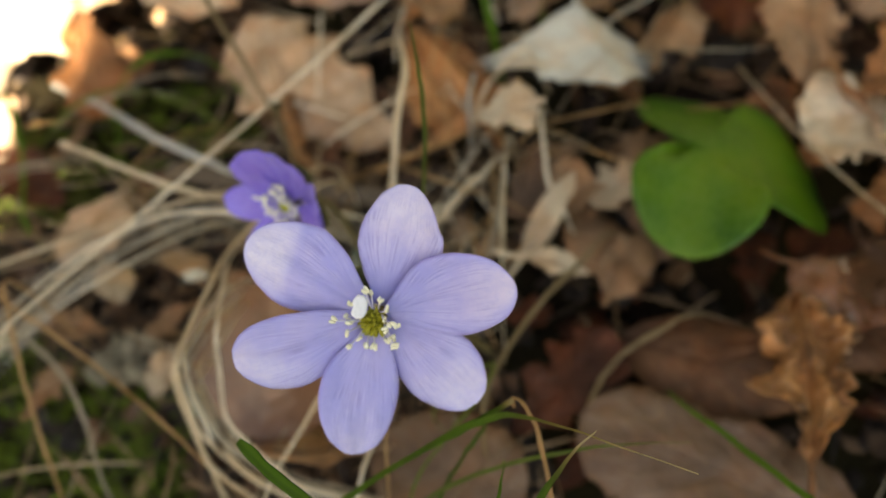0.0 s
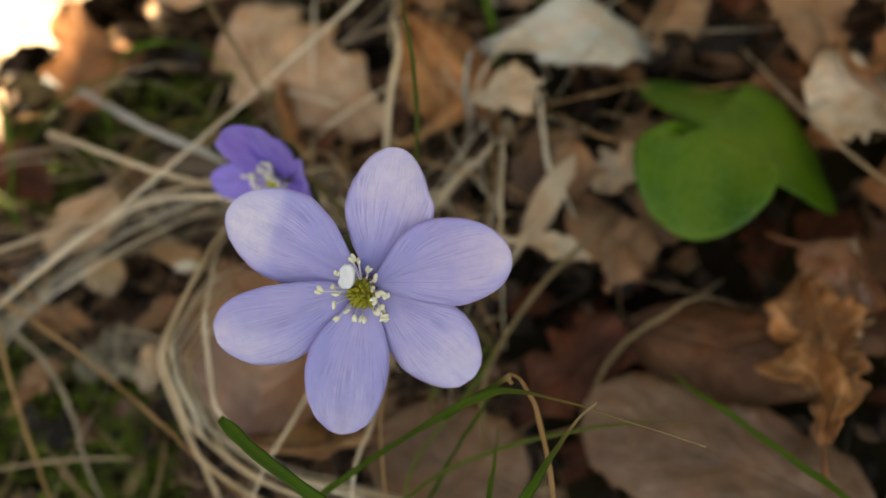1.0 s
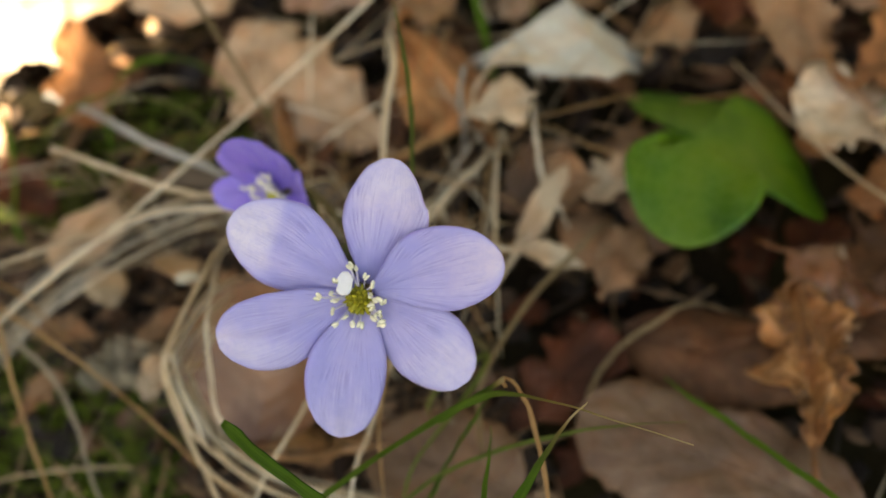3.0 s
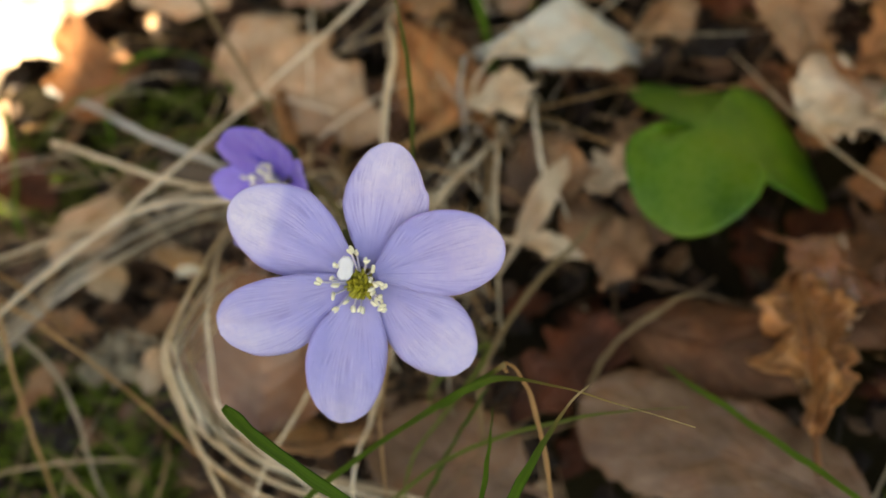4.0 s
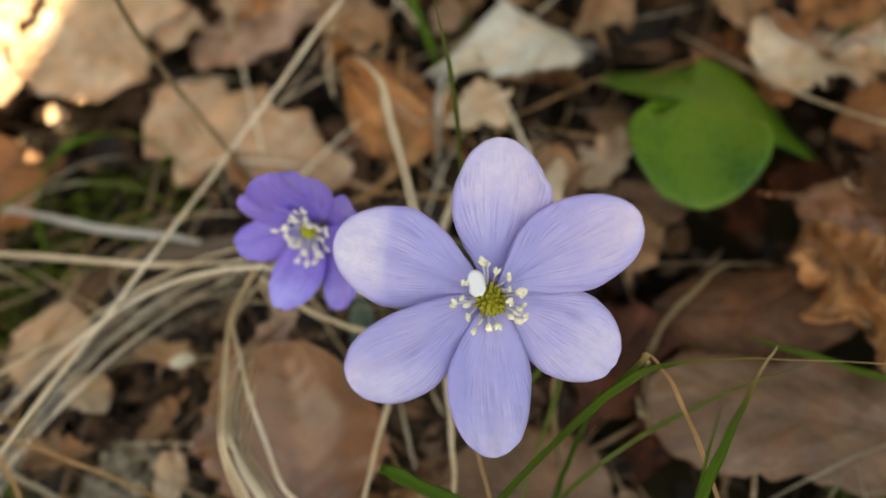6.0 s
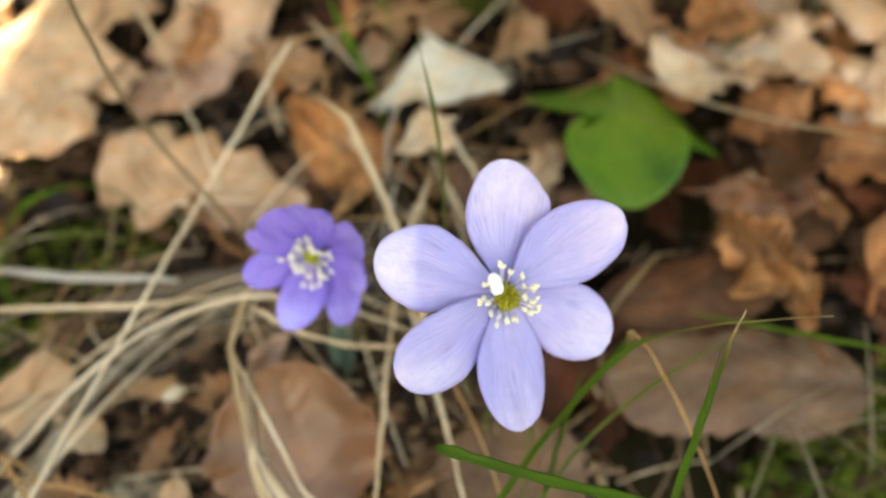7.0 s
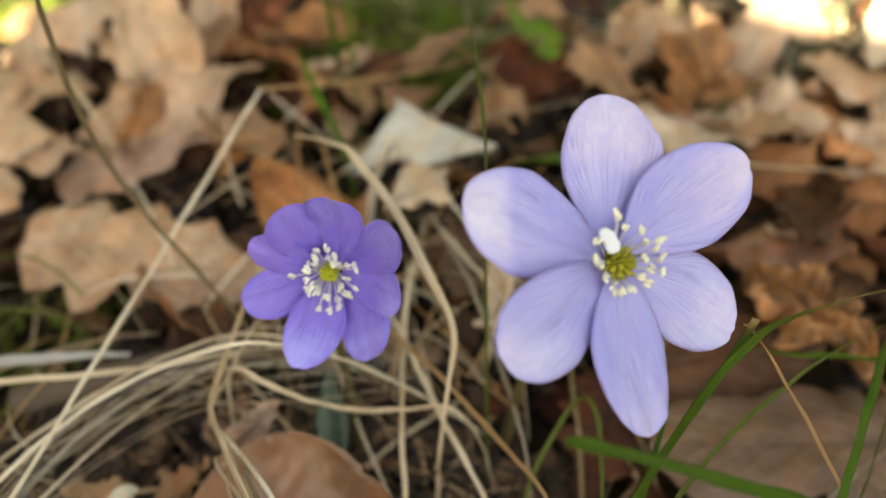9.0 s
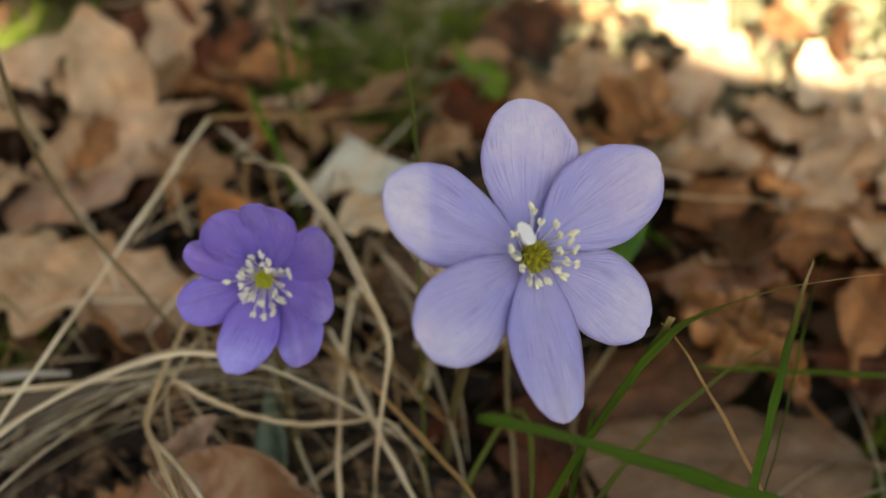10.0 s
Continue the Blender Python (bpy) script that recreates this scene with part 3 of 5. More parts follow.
def hepatica(centre, facing, petals, zones, stamens, mat, label, stem, bracts, head, seed, chip=None, anther=1.0, centre_mats=None, middle=(0, 0, 0), nicked=()):
    """petals: (turn, then lengths in mm: length, half width, rise of base and tip, cup, aside; then edge, claw, blunt, lean, peak, sweep in mm); stamens: (turn, reach and lift of the tip in mm)."""
    rng = random.Random(seed)
    carpel, pollen = centre_mats or (CARPEL, ANTHER)
    n = Vector(facing).normalized()
    e1 = Vector((0, 1, 0)).cross(n).normalized()
    e2 = n.cross(e1)
    m = Matrix.Translation(centre) @ Matrix((e1, e2, n)).transposed().to_4x4()
    inv = m.inverted()
    fl = thing("hepatica_flower", m, label, "flower", "hepatica flowers")
    for i, (ang, length, half, base_h, tip_h, cup, skew, edge, claw, blunt, lean, peak, sweep) in enumerate(petals):
        g = petal_geometry(length * 0.001, half * 0.001, base_h * 0.001, tip_h * 0.001, cup * 0.001, edge, seed + i * 1.7, skew * 0.001, claw, blunt, lean, peak, sweep * 0.001, 0.1 if i in nicked else 0.0)
        pigment_and_shade(part("petal", turned(g, ang), mat, fl), *zones[i])
    mid = np.asarray(middle) * 0.001
    # domed head of carpels
    pieces = [blob(mid, (head * 0.8, head * 0.8, head * 0.75))]
    for i in range(34):
        z = 1 - (i + 0.5) / 34 * 0.95
        a, r = i * 2.39996, math.sqrt(1 - z * z)
        d = np.array((r * math.cos(a), r * math.sin(a), z))
        q = d + np.array([rng.gauss(0, 0.16) for _ in range(3)])
        pieces.append(blob(mid + d * head * 0.85, (head * 0.19, head * 0.17, head * rng.uniform(0.34, 0.56)), 4, 6, q / np.linalg.norm(q)))
    part("pistil", joined(pieces), carpel, fl, "green-yellow cluster of carpels")
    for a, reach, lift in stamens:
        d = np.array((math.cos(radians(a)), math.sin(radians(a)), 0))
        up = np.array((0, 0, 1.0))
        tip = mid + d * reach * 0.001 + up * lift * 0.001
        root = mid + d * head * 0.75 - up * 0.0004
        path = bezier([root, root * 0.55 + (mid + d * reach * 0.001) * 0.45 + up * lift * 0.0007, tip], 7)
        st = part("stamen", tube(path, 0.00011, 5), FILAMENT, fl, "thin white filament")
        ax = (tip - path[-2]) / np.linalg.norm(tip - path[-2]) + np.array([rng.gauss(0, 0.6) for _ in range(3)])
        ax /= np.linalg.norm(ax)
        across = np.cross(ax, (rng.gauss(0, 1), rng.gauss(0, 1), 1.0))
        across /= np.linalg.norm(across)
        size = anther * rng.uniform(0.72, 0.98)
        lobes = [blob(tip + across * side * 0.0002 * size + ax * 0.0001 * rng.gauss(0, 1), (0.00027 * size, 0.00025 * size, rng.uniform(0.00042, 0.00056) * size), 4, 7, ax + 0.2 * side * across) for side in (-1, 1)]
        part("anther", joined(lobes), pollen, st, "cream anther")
    if chip:
        c = np.asarray(chip) * 0.001
        rows = []
        for k in range(9):
            t, wide = (k - 4) / 4, 0.00072 * (1 - 0.55 * abs((k - 4) / 4) ** 3) * (1.0 + 0.12 * math.sin(k * 1.3))
            row = []
            for a in range(6):
                x, y = wide * (a - 2.5) / 2.5, 0.0011 * t
                row.append(c + np.array((0.9 * x + 0.42 * y, -0.42 * x + 0.9 * y, -0.0005 * t + 220.0 * x * x + 0.00006 * math.sin(a * 2 + k))))
            rows.append(row)
        part("staminode", sheet(rows, 0.0003), WHITE, fl, "broad waxy white staminode")
    for a in bracts:
        g = petal_geometry(0.0054, 0.0018, -0.0030, -0.0022, -0.0004, 0.25, seed + a, nu=12, nv=7)
        part("bract", turned(g, a), BRACT, fl, "small downy green bract")
    path = bezier([np.array(inv @ Vector(p)) for p in stem], 18)
    part("stem", tube(path, np.linspace(0.0005, 0.0007, 18), 8), STEM, fl, "thin hairy reddish stem")
    return fl


PALE_PETALS = [
    (52.9, 14.39, 4.43, -1.69, 0.26, 0.30, -0.28, 0.061, 0.18, 1.74, -0.54, 0.53, 0.24), (3.5, 14.69, 4.63, -0.35, 3.62, -0.09, -0.22, 0.014, 0.12, 2.14, 0.09, 0.53, -1.44),
    (-62.4, 14.35, 4.30, -1.26, -0.72, 0.67, 0.07, -0.107, 0.19, 1.71, 0.13, 0.59, -0.22), (-121.3, 15.33, 4.14, -0.34, 0.79, 0.25, -0.63, 0.014, 0.24, 2.23, -0.30, 0.50, -0.11),
    (176.1, 15.50, 4.14, -1.31, 1.75, 0.77, 0.59, -0.080, 0.24, 2.38, -0.21, 0.62, -0.13), (126.4, 15.63, 4.59, -0.87, 0.11, -0.17, -0.18, -0.060, 0.14, 1.70, 0.07, 0.59, -0.09)]
# the last two zones also paint a shade edge across the left petals
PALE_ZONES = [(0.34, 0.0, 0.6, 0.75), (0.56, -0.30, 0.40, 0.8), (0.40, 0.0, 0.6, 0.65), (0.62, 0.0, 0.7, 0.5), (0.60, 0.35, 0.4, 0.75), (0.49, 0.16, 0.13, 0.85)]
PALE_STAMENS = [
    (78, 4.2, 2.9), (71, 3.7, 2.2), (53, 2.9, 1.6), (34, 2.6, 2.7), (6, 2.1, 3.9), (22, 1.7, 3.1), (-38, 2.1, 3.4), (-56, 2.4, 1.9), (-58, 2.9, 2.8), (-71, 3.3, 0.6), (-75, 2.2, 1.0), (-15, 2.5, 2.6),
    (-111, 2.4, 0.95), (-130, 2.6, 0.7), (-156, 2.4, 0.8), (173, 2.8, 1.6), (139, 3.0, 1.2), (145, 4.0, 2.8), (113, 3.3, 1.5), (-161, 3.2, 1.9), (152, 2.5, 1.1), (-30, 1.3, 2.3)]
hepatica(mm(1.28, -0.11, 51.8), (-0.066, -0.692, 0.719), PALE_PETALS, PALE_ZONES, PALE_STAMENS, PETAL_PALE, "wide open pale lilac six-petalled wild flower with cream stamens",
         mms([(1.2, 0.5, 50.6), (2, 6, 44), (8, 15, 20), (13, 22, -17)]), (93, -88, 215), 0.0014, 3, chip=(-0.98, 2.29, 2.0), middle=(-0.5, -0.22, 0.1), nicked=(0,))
DEEP_PETALS = [
    (45.4, 9.75, 3.0, -1.4, 3.4, 0.6, 0.37, 0.18, 0.2, 2.1, 0.5, 0.58, -0.3), (8.4, 9.7, 2.95, -0.45, 2.6, -0.4, -0.4, 0.11, 0.2, 2.6, 0.2, 0.72, 1.2),
    (-36.9, 9.9, 2.83, -1.5, 2.6, 0.0, -0.57, 0.13, 0.2, 2.0, -0.3, 0.62, 0.7), (-86.7, 8.15, 3.03, -0.4, 2.3, -0.9, 0.09, 0.09, 0.2, 2.15, -0.04, 0.58, -0.4),
    (-133.9, 9.7, 3.17, -1.7, 3.8, -1.0, 0.57, 0.10, 0.2, 2.48, 0.19, 0.62, -0.1), (178.3, 9.7, 3.16, -0.4, 5.3, -0.65, 0.24, 0.10, 0.2, 2.1, 0.08, 0.57, -0.2),
    (122.3, 9.5, 2.91, -1.6, 3.7, -0.65, 0.61, 0.10, 0.2, 2.5, -0.01, 0.62, 0.0)]
DEEP_PETALS.append((75.0, 9.3, 2.32, -0.3, 2.8, 0.3, 0.39, 0.12, 0.2, 2.3, -0.06, 0.59, 0.5))
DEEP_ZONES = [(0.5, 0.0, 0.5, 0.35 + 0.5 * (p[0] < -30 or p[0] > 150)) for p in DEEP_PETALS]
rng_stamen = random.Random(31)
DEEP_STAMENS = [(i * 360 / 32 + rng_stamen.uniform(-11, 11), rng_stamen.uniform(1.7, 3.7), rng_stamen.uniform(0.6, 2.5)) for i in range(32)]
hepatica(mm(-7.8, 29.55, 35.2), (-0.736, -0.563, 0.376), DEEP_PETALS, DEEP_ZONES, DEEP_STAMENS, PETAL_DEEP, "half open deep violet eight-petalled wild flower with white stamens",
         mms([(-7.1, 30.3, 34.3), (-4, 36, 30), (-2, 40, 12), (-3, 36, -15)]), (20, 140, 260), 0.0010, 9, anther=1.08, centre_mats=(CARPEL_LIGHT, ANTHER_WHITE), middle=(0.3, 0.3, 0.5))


# ---------------------------------------------------------------- green leaves
def lobed_leaf(name, m, rim_points, droops, thickness, mat, label, category, stalk, dish=0.0022):
    """Leaf round its middle; rim_points: (angle, reach in mm) of its outline; droops: (angle, width, rise in m) of its lobes."""
    ang = np.array([p[0] for p in rim_points], float)
    rad = np.array([p[1] for p in rim_points], float) * 0.001
    fine = np.interp(np.arange(0, 360, 2), np.concatenate([ang - 360, ang, ang + 360]), np.tile(rad, 3))
    for _ in range(3):
        fine = 0.25 * np.roll(fine, 1) + 0.5 * fine + 0.25 * np.roll(fine, -1)
    big = float(fine.max())
    nr, na = 12, 180
    verts, uvs = [(0, 0, 0)], [(0.5, 0.5)]
    for i in range(1, nr + 1):
        t = i / nr
        for k in range(na):
            a = 360.0 * k / na
            r = fine[k] * t
            z = 0.0
            for at, wide, rise in droops:
                d = (a - at + 180) % 360 - 180
                z += rise * math.exp(-(d / wide) ** 2) * (r / big) ** 1.5
            z += dish * (r / big) ** 2
            z += 0.0006 * (r / big) * noise.noise((math.cos(radians(a)) * r * 120, math.sin(radians(a)) * r * 120, 4.0))
            verts.append((r * math.cos(radians(a)), r * math.sin(radians(a)), z))
            uvs.append((t, k / na))
    faces = [(0, 1 + k, 1 + (k + 1) % na) for k in range(na)]
    for i in range(nr - 1):
        o = 1 + i * na
        faces += [(o + k, o + na + k, o + na + (k + 1) % na, o + (k + 1) % na) for k in range(na)]
    o = len(verts)
    verts = verts + [(x, y, z - thickness) for x, y, z in verts]
    rim = 1 + (nr - 1) * na
    faces = faces + [tuple(i + o for i in f[::-1]) for f in faces] + [(rim + (k + 1) % na, rim + k, o + rim + k, o + rim + (k + 1) % na) for k in range(na)]
    ob = thing(name, m, label, category)
    part("blade", (verts, faces, uvs * 2), mat, ob)
    inv = m.inverted()
    part("stalk", tube(bezier([np.array(inv @ Vector(p)) for p in stalk], 14), 0.0008, 7), STEM, ob, "slim brownish stalk")
    return ob


def build_hepatica_leaf():
    """Liverleaf: a broad front lobe, a narrow back lobe and a drooping side lobe that meet in a dished middle."""
    n = Vector((0.226, 0.071, 0.972)).normalized()
    e1 = Vector((0, 1, 0)).cross(n).normalized()
    m = Matrix.Translation(mm(55.63, 35.07, 7.1)) @ Matrix((e1, n.cross(e1), n)).transposed().to_4x4()
    nv, na, nr = 21, 240, 14
    reach, rise = np.zeros(na), np.zeros(na)
    for turn, geometry in (
            (-125.6, petal_geometry(0.01862, 0.01069, 0.0014, -0.0051, 0.0014, 0.293, 2.0, 0.0001, 0.5, 1.94, 0.17, 0.5, 0.0016, nu=60, nv=nv, wave=0.5)),
            (85.3, petal_geometry(0.02434, 0.00793, 0.0007, -0.0122, 0.0017, -0.16, 5.0, -0.0001, 0.23, 2.07, 0.27, 0.5, -0.0048, nu=60, nv=nv, wave=0.5)),
            (-18.8, petal_geometry(0.02436, 0.01217, 0.0001, -0.0135, -0.0005, 0.178, 8.0, 0.0040, 0.52, 2.5, -0.086, 0.53, 0.0003, nu=60, nv=nv, wave=0.5))):
        g = np.array(turned(geometry, turn)[0])[:60 * nv].reshape(60, nv, 3)
        edge = np.concatenate([g[:, 0], g[-1], g[::-1, -1]])
        for a, b in zip(edge[:-1], edge[1:]):
            for f in np.linspace(0, 1, 12):
                q = a + (b - a) * f
                k, r = int(round(math.atan2(q[1], q[0]) / (2 * math.pi) * na)) % na, math.hypot(q[0], q[1])
                if r > reach[k]:
                    reach[k], rise[k] = r, q[2]
    for _ in range(2):
        reach = 0.25 * np.roll(reach, 1) + 0.5 * reach + 0.25 * np.roll(reach, -1)
    for _ in range(10):
        rise = 0.25 * np.roll(rise, 1) + 0.5 * rise + 0.25 * np.roll(rise, -1)
    verts, uvs = [(0, 0, 0.0004)], [(0.5, 0.5)]
    for i in range(1, nr + 1):
        t = i / nr
        for k in range(na):
            a, r = 2 * math.pi * k / na, reach[k] * t
            x, y = r * math.cos(a), r * math.sin(a)
            verts.append((x, y, 0.0004 * (1 - t) + rise[k] * t ** 1.6 - 0.003 * math.exp(-((math.degrees(a) - 152) / 24) ** 2 - ((t - 0.6) / 0.28) ** 2) + 0.0005 * noise.noise((x * 160, y * 160, 4.0)) + 0.0003 * t * noise.noise((x * 420, y * 420, 9.0))))
            uvs.append((t, k / na))
    faces = [(0, 1 + k, 1 + (k + 1) % na) for k in range(na)]
    for i in range(nr - 1):
        o = 1 + i * na
        faces += [(o + k, o + na + k, o + na + (k + 1) % na, o + (k + 1) % na) for k in range(na)]
    o, rim = len(verts), 1 + (nr - 1) * na
    faces = faces + [tuple(i + o for i in f[::-1]) for f in faces] + [(rim + (k + 1) % na, rim + k, o + rim + k, o + rim + (k + 1) % na) for k in range(na)]
    ob = thing("hepatica_leaf", m, "fresh green three-lobed liverleaf above the litter", "leaf")
    part("blade", (verts + [(x, y, z - 0.0003) for x, y, z in verts], faces, uvs * 2), GREEN_LEAF, ob)
    part("stalk", tube(bezier([np.array(m.inverted() @ Vector(p)) for p in mms([(56, 35.5, 6.6), (60, 38, 0), (66, 42, -6), (69, 44, -16)])], 14), 0.0008, 7), STEM, ob, "slim brownish stalk")


build_hepatica_leaf()


# ---------------------------------------------------------------- dead leaves
def outline(kind, u, side, seed, ragged=0.07):
    if kind == "oak":
        env = math.sin(math.pi * min(1, u * 0.93 + 0.03)) ** 0.55 * (0.55 + 0.55 * u)
        warp = u + 0.09 * noise.noise((u * 2.5, side * 2.0, seed * 1.3))
        lob = 0.5 + 0.5 * math.cos(2 * math.pi * ((3.1 + 0.5 * math.sin(seed * 2.0)) * warp + 0.16 * side + 0.1 * math.sin(seed)))
        deep = 0.36 + 0.22 * noise.noise((u * 3.0, side * 4.0, seed * 0.7))
        w = env * (1 - deep + deep * lob ** 0.8)
    elif kind == "round":
        w = math.sqrt(max(0.0, 1 - (2 * u - 1) ** 2)) * (1.05 - 0.15 * u)
    elif kind == "pointed":
        w = min(1.0, u / 0.2) ** 0.6 * (1 - u) ** 0.75 * 1.1
    elif kind == "blunt":
        w = min(1.0, u / 0.16) ** 0.6 * min(1.0, (1 - u) / 0.12) ** 0.5 * (0.86 + 0.14 * math.sin(math.pi * u))
    elif kind == "rhomb":
        w = (min(1.0, u / 0.42) * min(1.0, (1 - u) / 0.5)) ** 0.75 if side > 0 else (min(1.0, u / 0.14) * min(1.0, (1 - u) / 0.7)) ** 0.75
    elif kind == "poplar":
        w = (max(0.0, math.sin(math.pi * u ** 0.62))) ** 0.75
    else:
        w = (max(0.0, math.sin(math.pi * u ** 0.85))) ** 0.8
    w *= 1 + 0.10 * noise.noise((u * 5, side * 3.0, seed * 2.1)) + ragged * noise.noise((u * 21, side * 5.0, seed * 1.3))
    return max(w, 0.015)


def leaf_grid(kind, length, half, curl=0.0, bend=0.0, crumple=0.0, fold=0.0, seed=1.0, nu=44, nv=19, ragged=0.14, ribs=0.0, rim=0.0016):
    """Leaf along +y with its middle at the origin; curl: cross bend (1/m), bend: lengthwise bend (1/m), fold: V angle in radians."""
    rows = []
    for i in range(nu):
        u = i / (nu - 1)
        wl, wr = outline(kind, u, -1, seed, ragged) * half, outline(kind, u, 1, seed, ragged) * half
        row = []
        for j in range(nv):
            v = 2 * j / (nv - 1) - 1
            s = v * (wr if v > 0 else wl)
            k = curl * (1 + 0.35 * noise.noise((u * 2, 0.4, seed)))
            a = s * k
            x, z = (math.sin(a) / k, (1 - math.cos(a)) / k) if abs(k) > 1e-4 else (s, 0.0)
            if fold:
                x, z = x * math.cos(fold), z + abs(x) * math.sin(fold)
            y0 = (u - 0.5) * length
            b = y0 * bend
            y, zz = (math.sin(b) / bend - z * math.sin(b), (1 - math.cos(b)) / bend + z * math.cos(b)) if abs(bend) > 1e-4 else (y0, z)
            nz = noise.noise((x * 75 + seed, y * 60, seed)) + 0.4 * noise.noise((x * 210, y * 170, seed * 2))
            zz += crumple * nz * (0.35 + abs(v)) - 0.0003 * math.exp(-(s / 0.0007) ** 2)
            zz += 0.0002 * math.sin(2 * math.pi * (8 * u - 3.0 * abs(v))) * (1 - abs(v)) + rim * abs(v) ** 3 * (noise.noise((u * 5.0, 2.0 * (v > 0), seed * 1.7)) + 0.5 * noise.noise((u * 13.0, 4.0 * (v > 0), seed))) + ribs * math.sin(v * 8 + 2.5 * noise.noise((u * 2, 1.0, seed)))
            row.append((x + crumple * 0.4 * noise.noise((y * 130, x * 130, seed + 5)), y, zz))
        rows.append(row)
    return np.array(rows)


def leaf_pose(base, tip, roll=0.0):
    b, t = Vector(base), Vector(tip)
    y = (t - b).normalized()
    x = y.cross(Vector((0, 0, 1))).normalized()
    z = x.cross(y)
    m = Matrix((x, y, z)).transposed().to_4x4()
    return Matrix.Translation((b + t) / 2) @ m @ Matrix.Rotation(radians(roll), 4, "Y")


def dead_leaf(name, m, kind, length, half, mat, label, stalk=0.006, group="", rib=True, **shape):
    g = leaf_grid(kind, length, half, **shape)
    ob = thing(name, m, label, "leaf", group)
    part("blade", sheet(g, 0.00022), mat, ob)
    if not rib:
        part("stalk", tube(bezier([g[0, g.shape[1] // 2], g[0, g.shape[1] // 2] + (0.0005, -0.004, 0.0002), g[0, g.shape[1] // 2] + (0.002, -0.008, -0.003)], 8), 0.0005, 6), mat, ob, "short brown leaf stalk")
        return ob
    mid = g[:, g.shape[1] // 2]
    d = mid[0] - mid[2]
    d /= np.linalg.norm(d)
    path = np.concatenate([[mid[0] + d * stalk + (0, 0, 0.0006), mid[0] + d * stalk * 0.5], mid[:-3:2] + (0, 0, 0.00005)])
    part("midrib", tube(path, np.linspace(0.00055, 0.00018, len(path)), 5), mat, ob)
    return ob


def placed(name, base, tip, half, kind, mat, label, roll=0.0, **shape):
    b, t = np.array(mm(*base)), np.array(mm(*tip))
    return dead_leaf(name, leaf_pose(b, t, roll), kind, float(np.linalg.norm(t - b)), half * 0.001, mat, label, **shape)


placed("pale_leaf", (49.5, 80.5, 0.8), (48.3, 57, 2.2), 20.5, "rhomb", GREY, "felted greyish white fallen leaf, folded, on brown litter", roll=-24, fold=-0.42, curl=4, bend=-8, crumple=0.0018, seed=2.2, stalk=0.002, ragged=0.3)
placed("small_dry_leaf", (33.5, 54.3, 8.6), (21.5, 55.3, 8.6), 5.2, "pointed", PALE, "small pale brown pointed dead leaf on the litter", roll=-10, curl=30, crumple=0.0008, seed=3.4, stalk=0.001)
placed("oak_leaf", (6, 67, -4), (-18, 106, -2), 14.5, "oak", TAN, "tan lobed dead oak leaf lying flat on litter", bend=-10, curl=-24, crumple=0.003, seed=4.1, rim=0.003)
placed("curled_leaf", (25, 63, -4), (17, 83, 6), 11, "ovate", ORANGE, "rust orange dead leaf folded into a pleated hood", fold=-0.65, curl=-30, bend=-20, crumple=0.002, seed=5.3, ribs=0.0018, nv=31)
placed("orange_leaf_strip", (14, 64, -5), (30, 68, -1), 5, "ovate", ORANGE, "narrow orange brown strip of dead leaf", roll=-30, curl=-90, crumple=0.002, seed=5.9, ribs=0.001)
placed("beech_leaf", (-27.5, 17.5, -9), (-18, 37, 8.5), 15.5, "round", CHESTNUT, "smooth brown rounded dead leaf leaning in the litter", curl=60, bend=40, crumple=0.0011, seed=6.6, rib=False, ragged=0.09, rim=0.0022)
placed("curled_scrap", (-22.5, 39.5, 4.5), (-14.5, 36.5, 11), 2.2, "ovate", PINK_PALE, "pale curled scrap of dead leaf on a brown leaf", roll=20, curl=150, crumple=0.001, seed=38.0, stalk=0.001)
placed("broad_dead_leaf", (56, -26.5, -9), (22.5, 3.2, -3.5), 10, "blunt", DULL, "pinkish brown smooth dead leaf on the soil", roll=6, curl=-20, bend=-8, crumple=0.0009, seed=7.2, ribs=0.0002)
placed("crumpled_oak_leaf", (51.5, -15, 0), (62.5, 11, -4), 7.6, "oak", CRUMPLED, "orange brown crumpled dead oak leaf", roll=10, curl=30, bend=-16, crumple=0.0052, seed=8.9, ribs=0.0014, ragged=0.6, nu=64, nv=25)
placed("pale_oak_leaf", (116, 32, -8), (77, 42, -3), 17, "oak", PALE, "pale tan lobed dead oak leaf with ragged edge", roll=10, curl=-14, bend=-5, crumple=0.003, seed=9.9, rim=0.003, ragged=0.25)
placed("dark_leaf", (12, 6, -11), (33, 15, -8), 9, "oak", DARKRED, "dark red brown damp dead leaf", curl=-30, crumple=0.0034, seed=10.4)
placed("large_oak_leaf", (2, 156, 0), (-30, 112, 5), 20, "oak", TAN, "large light tan dead oak leaf, partly in sun", roll=-6, curl=-10, bend=-6, crumple=0.0018, seed=11.7)
placed("sunlit_oak_leaf", (-36, 136, 1), (-86, 116, 6), 19, "oak", TAN, "large pale dead oak leaf lying in direct sun", roll=-8, curl=-28, bend=-14, crumple=0.0022, seed=27.4)
placed("sunlit_leaf", (-84, 86, -4), (-64, 102, 2), 9, "ovate", TAN, "pale dead leaf at the edge of the sun", curl=-40, crumple=0.0018, seed=28.8)
placed("domed_leaf", (36, 117, 1), (4, 129, -6), 13, "ovate", TAN, "domed light brown dead leaf", roll=-10, curl=-62, bend=-18, crumple=0.003, seed=12.3, rim=0.003)
placed("standing_tan_leaf", (24, 122, -8), (27, 131, 20), 9, "ovate", TAN, "light brown dead leaf standing up", curl=70, bend=-30, crumple=0.003, seed=12.9, rim=0.003)
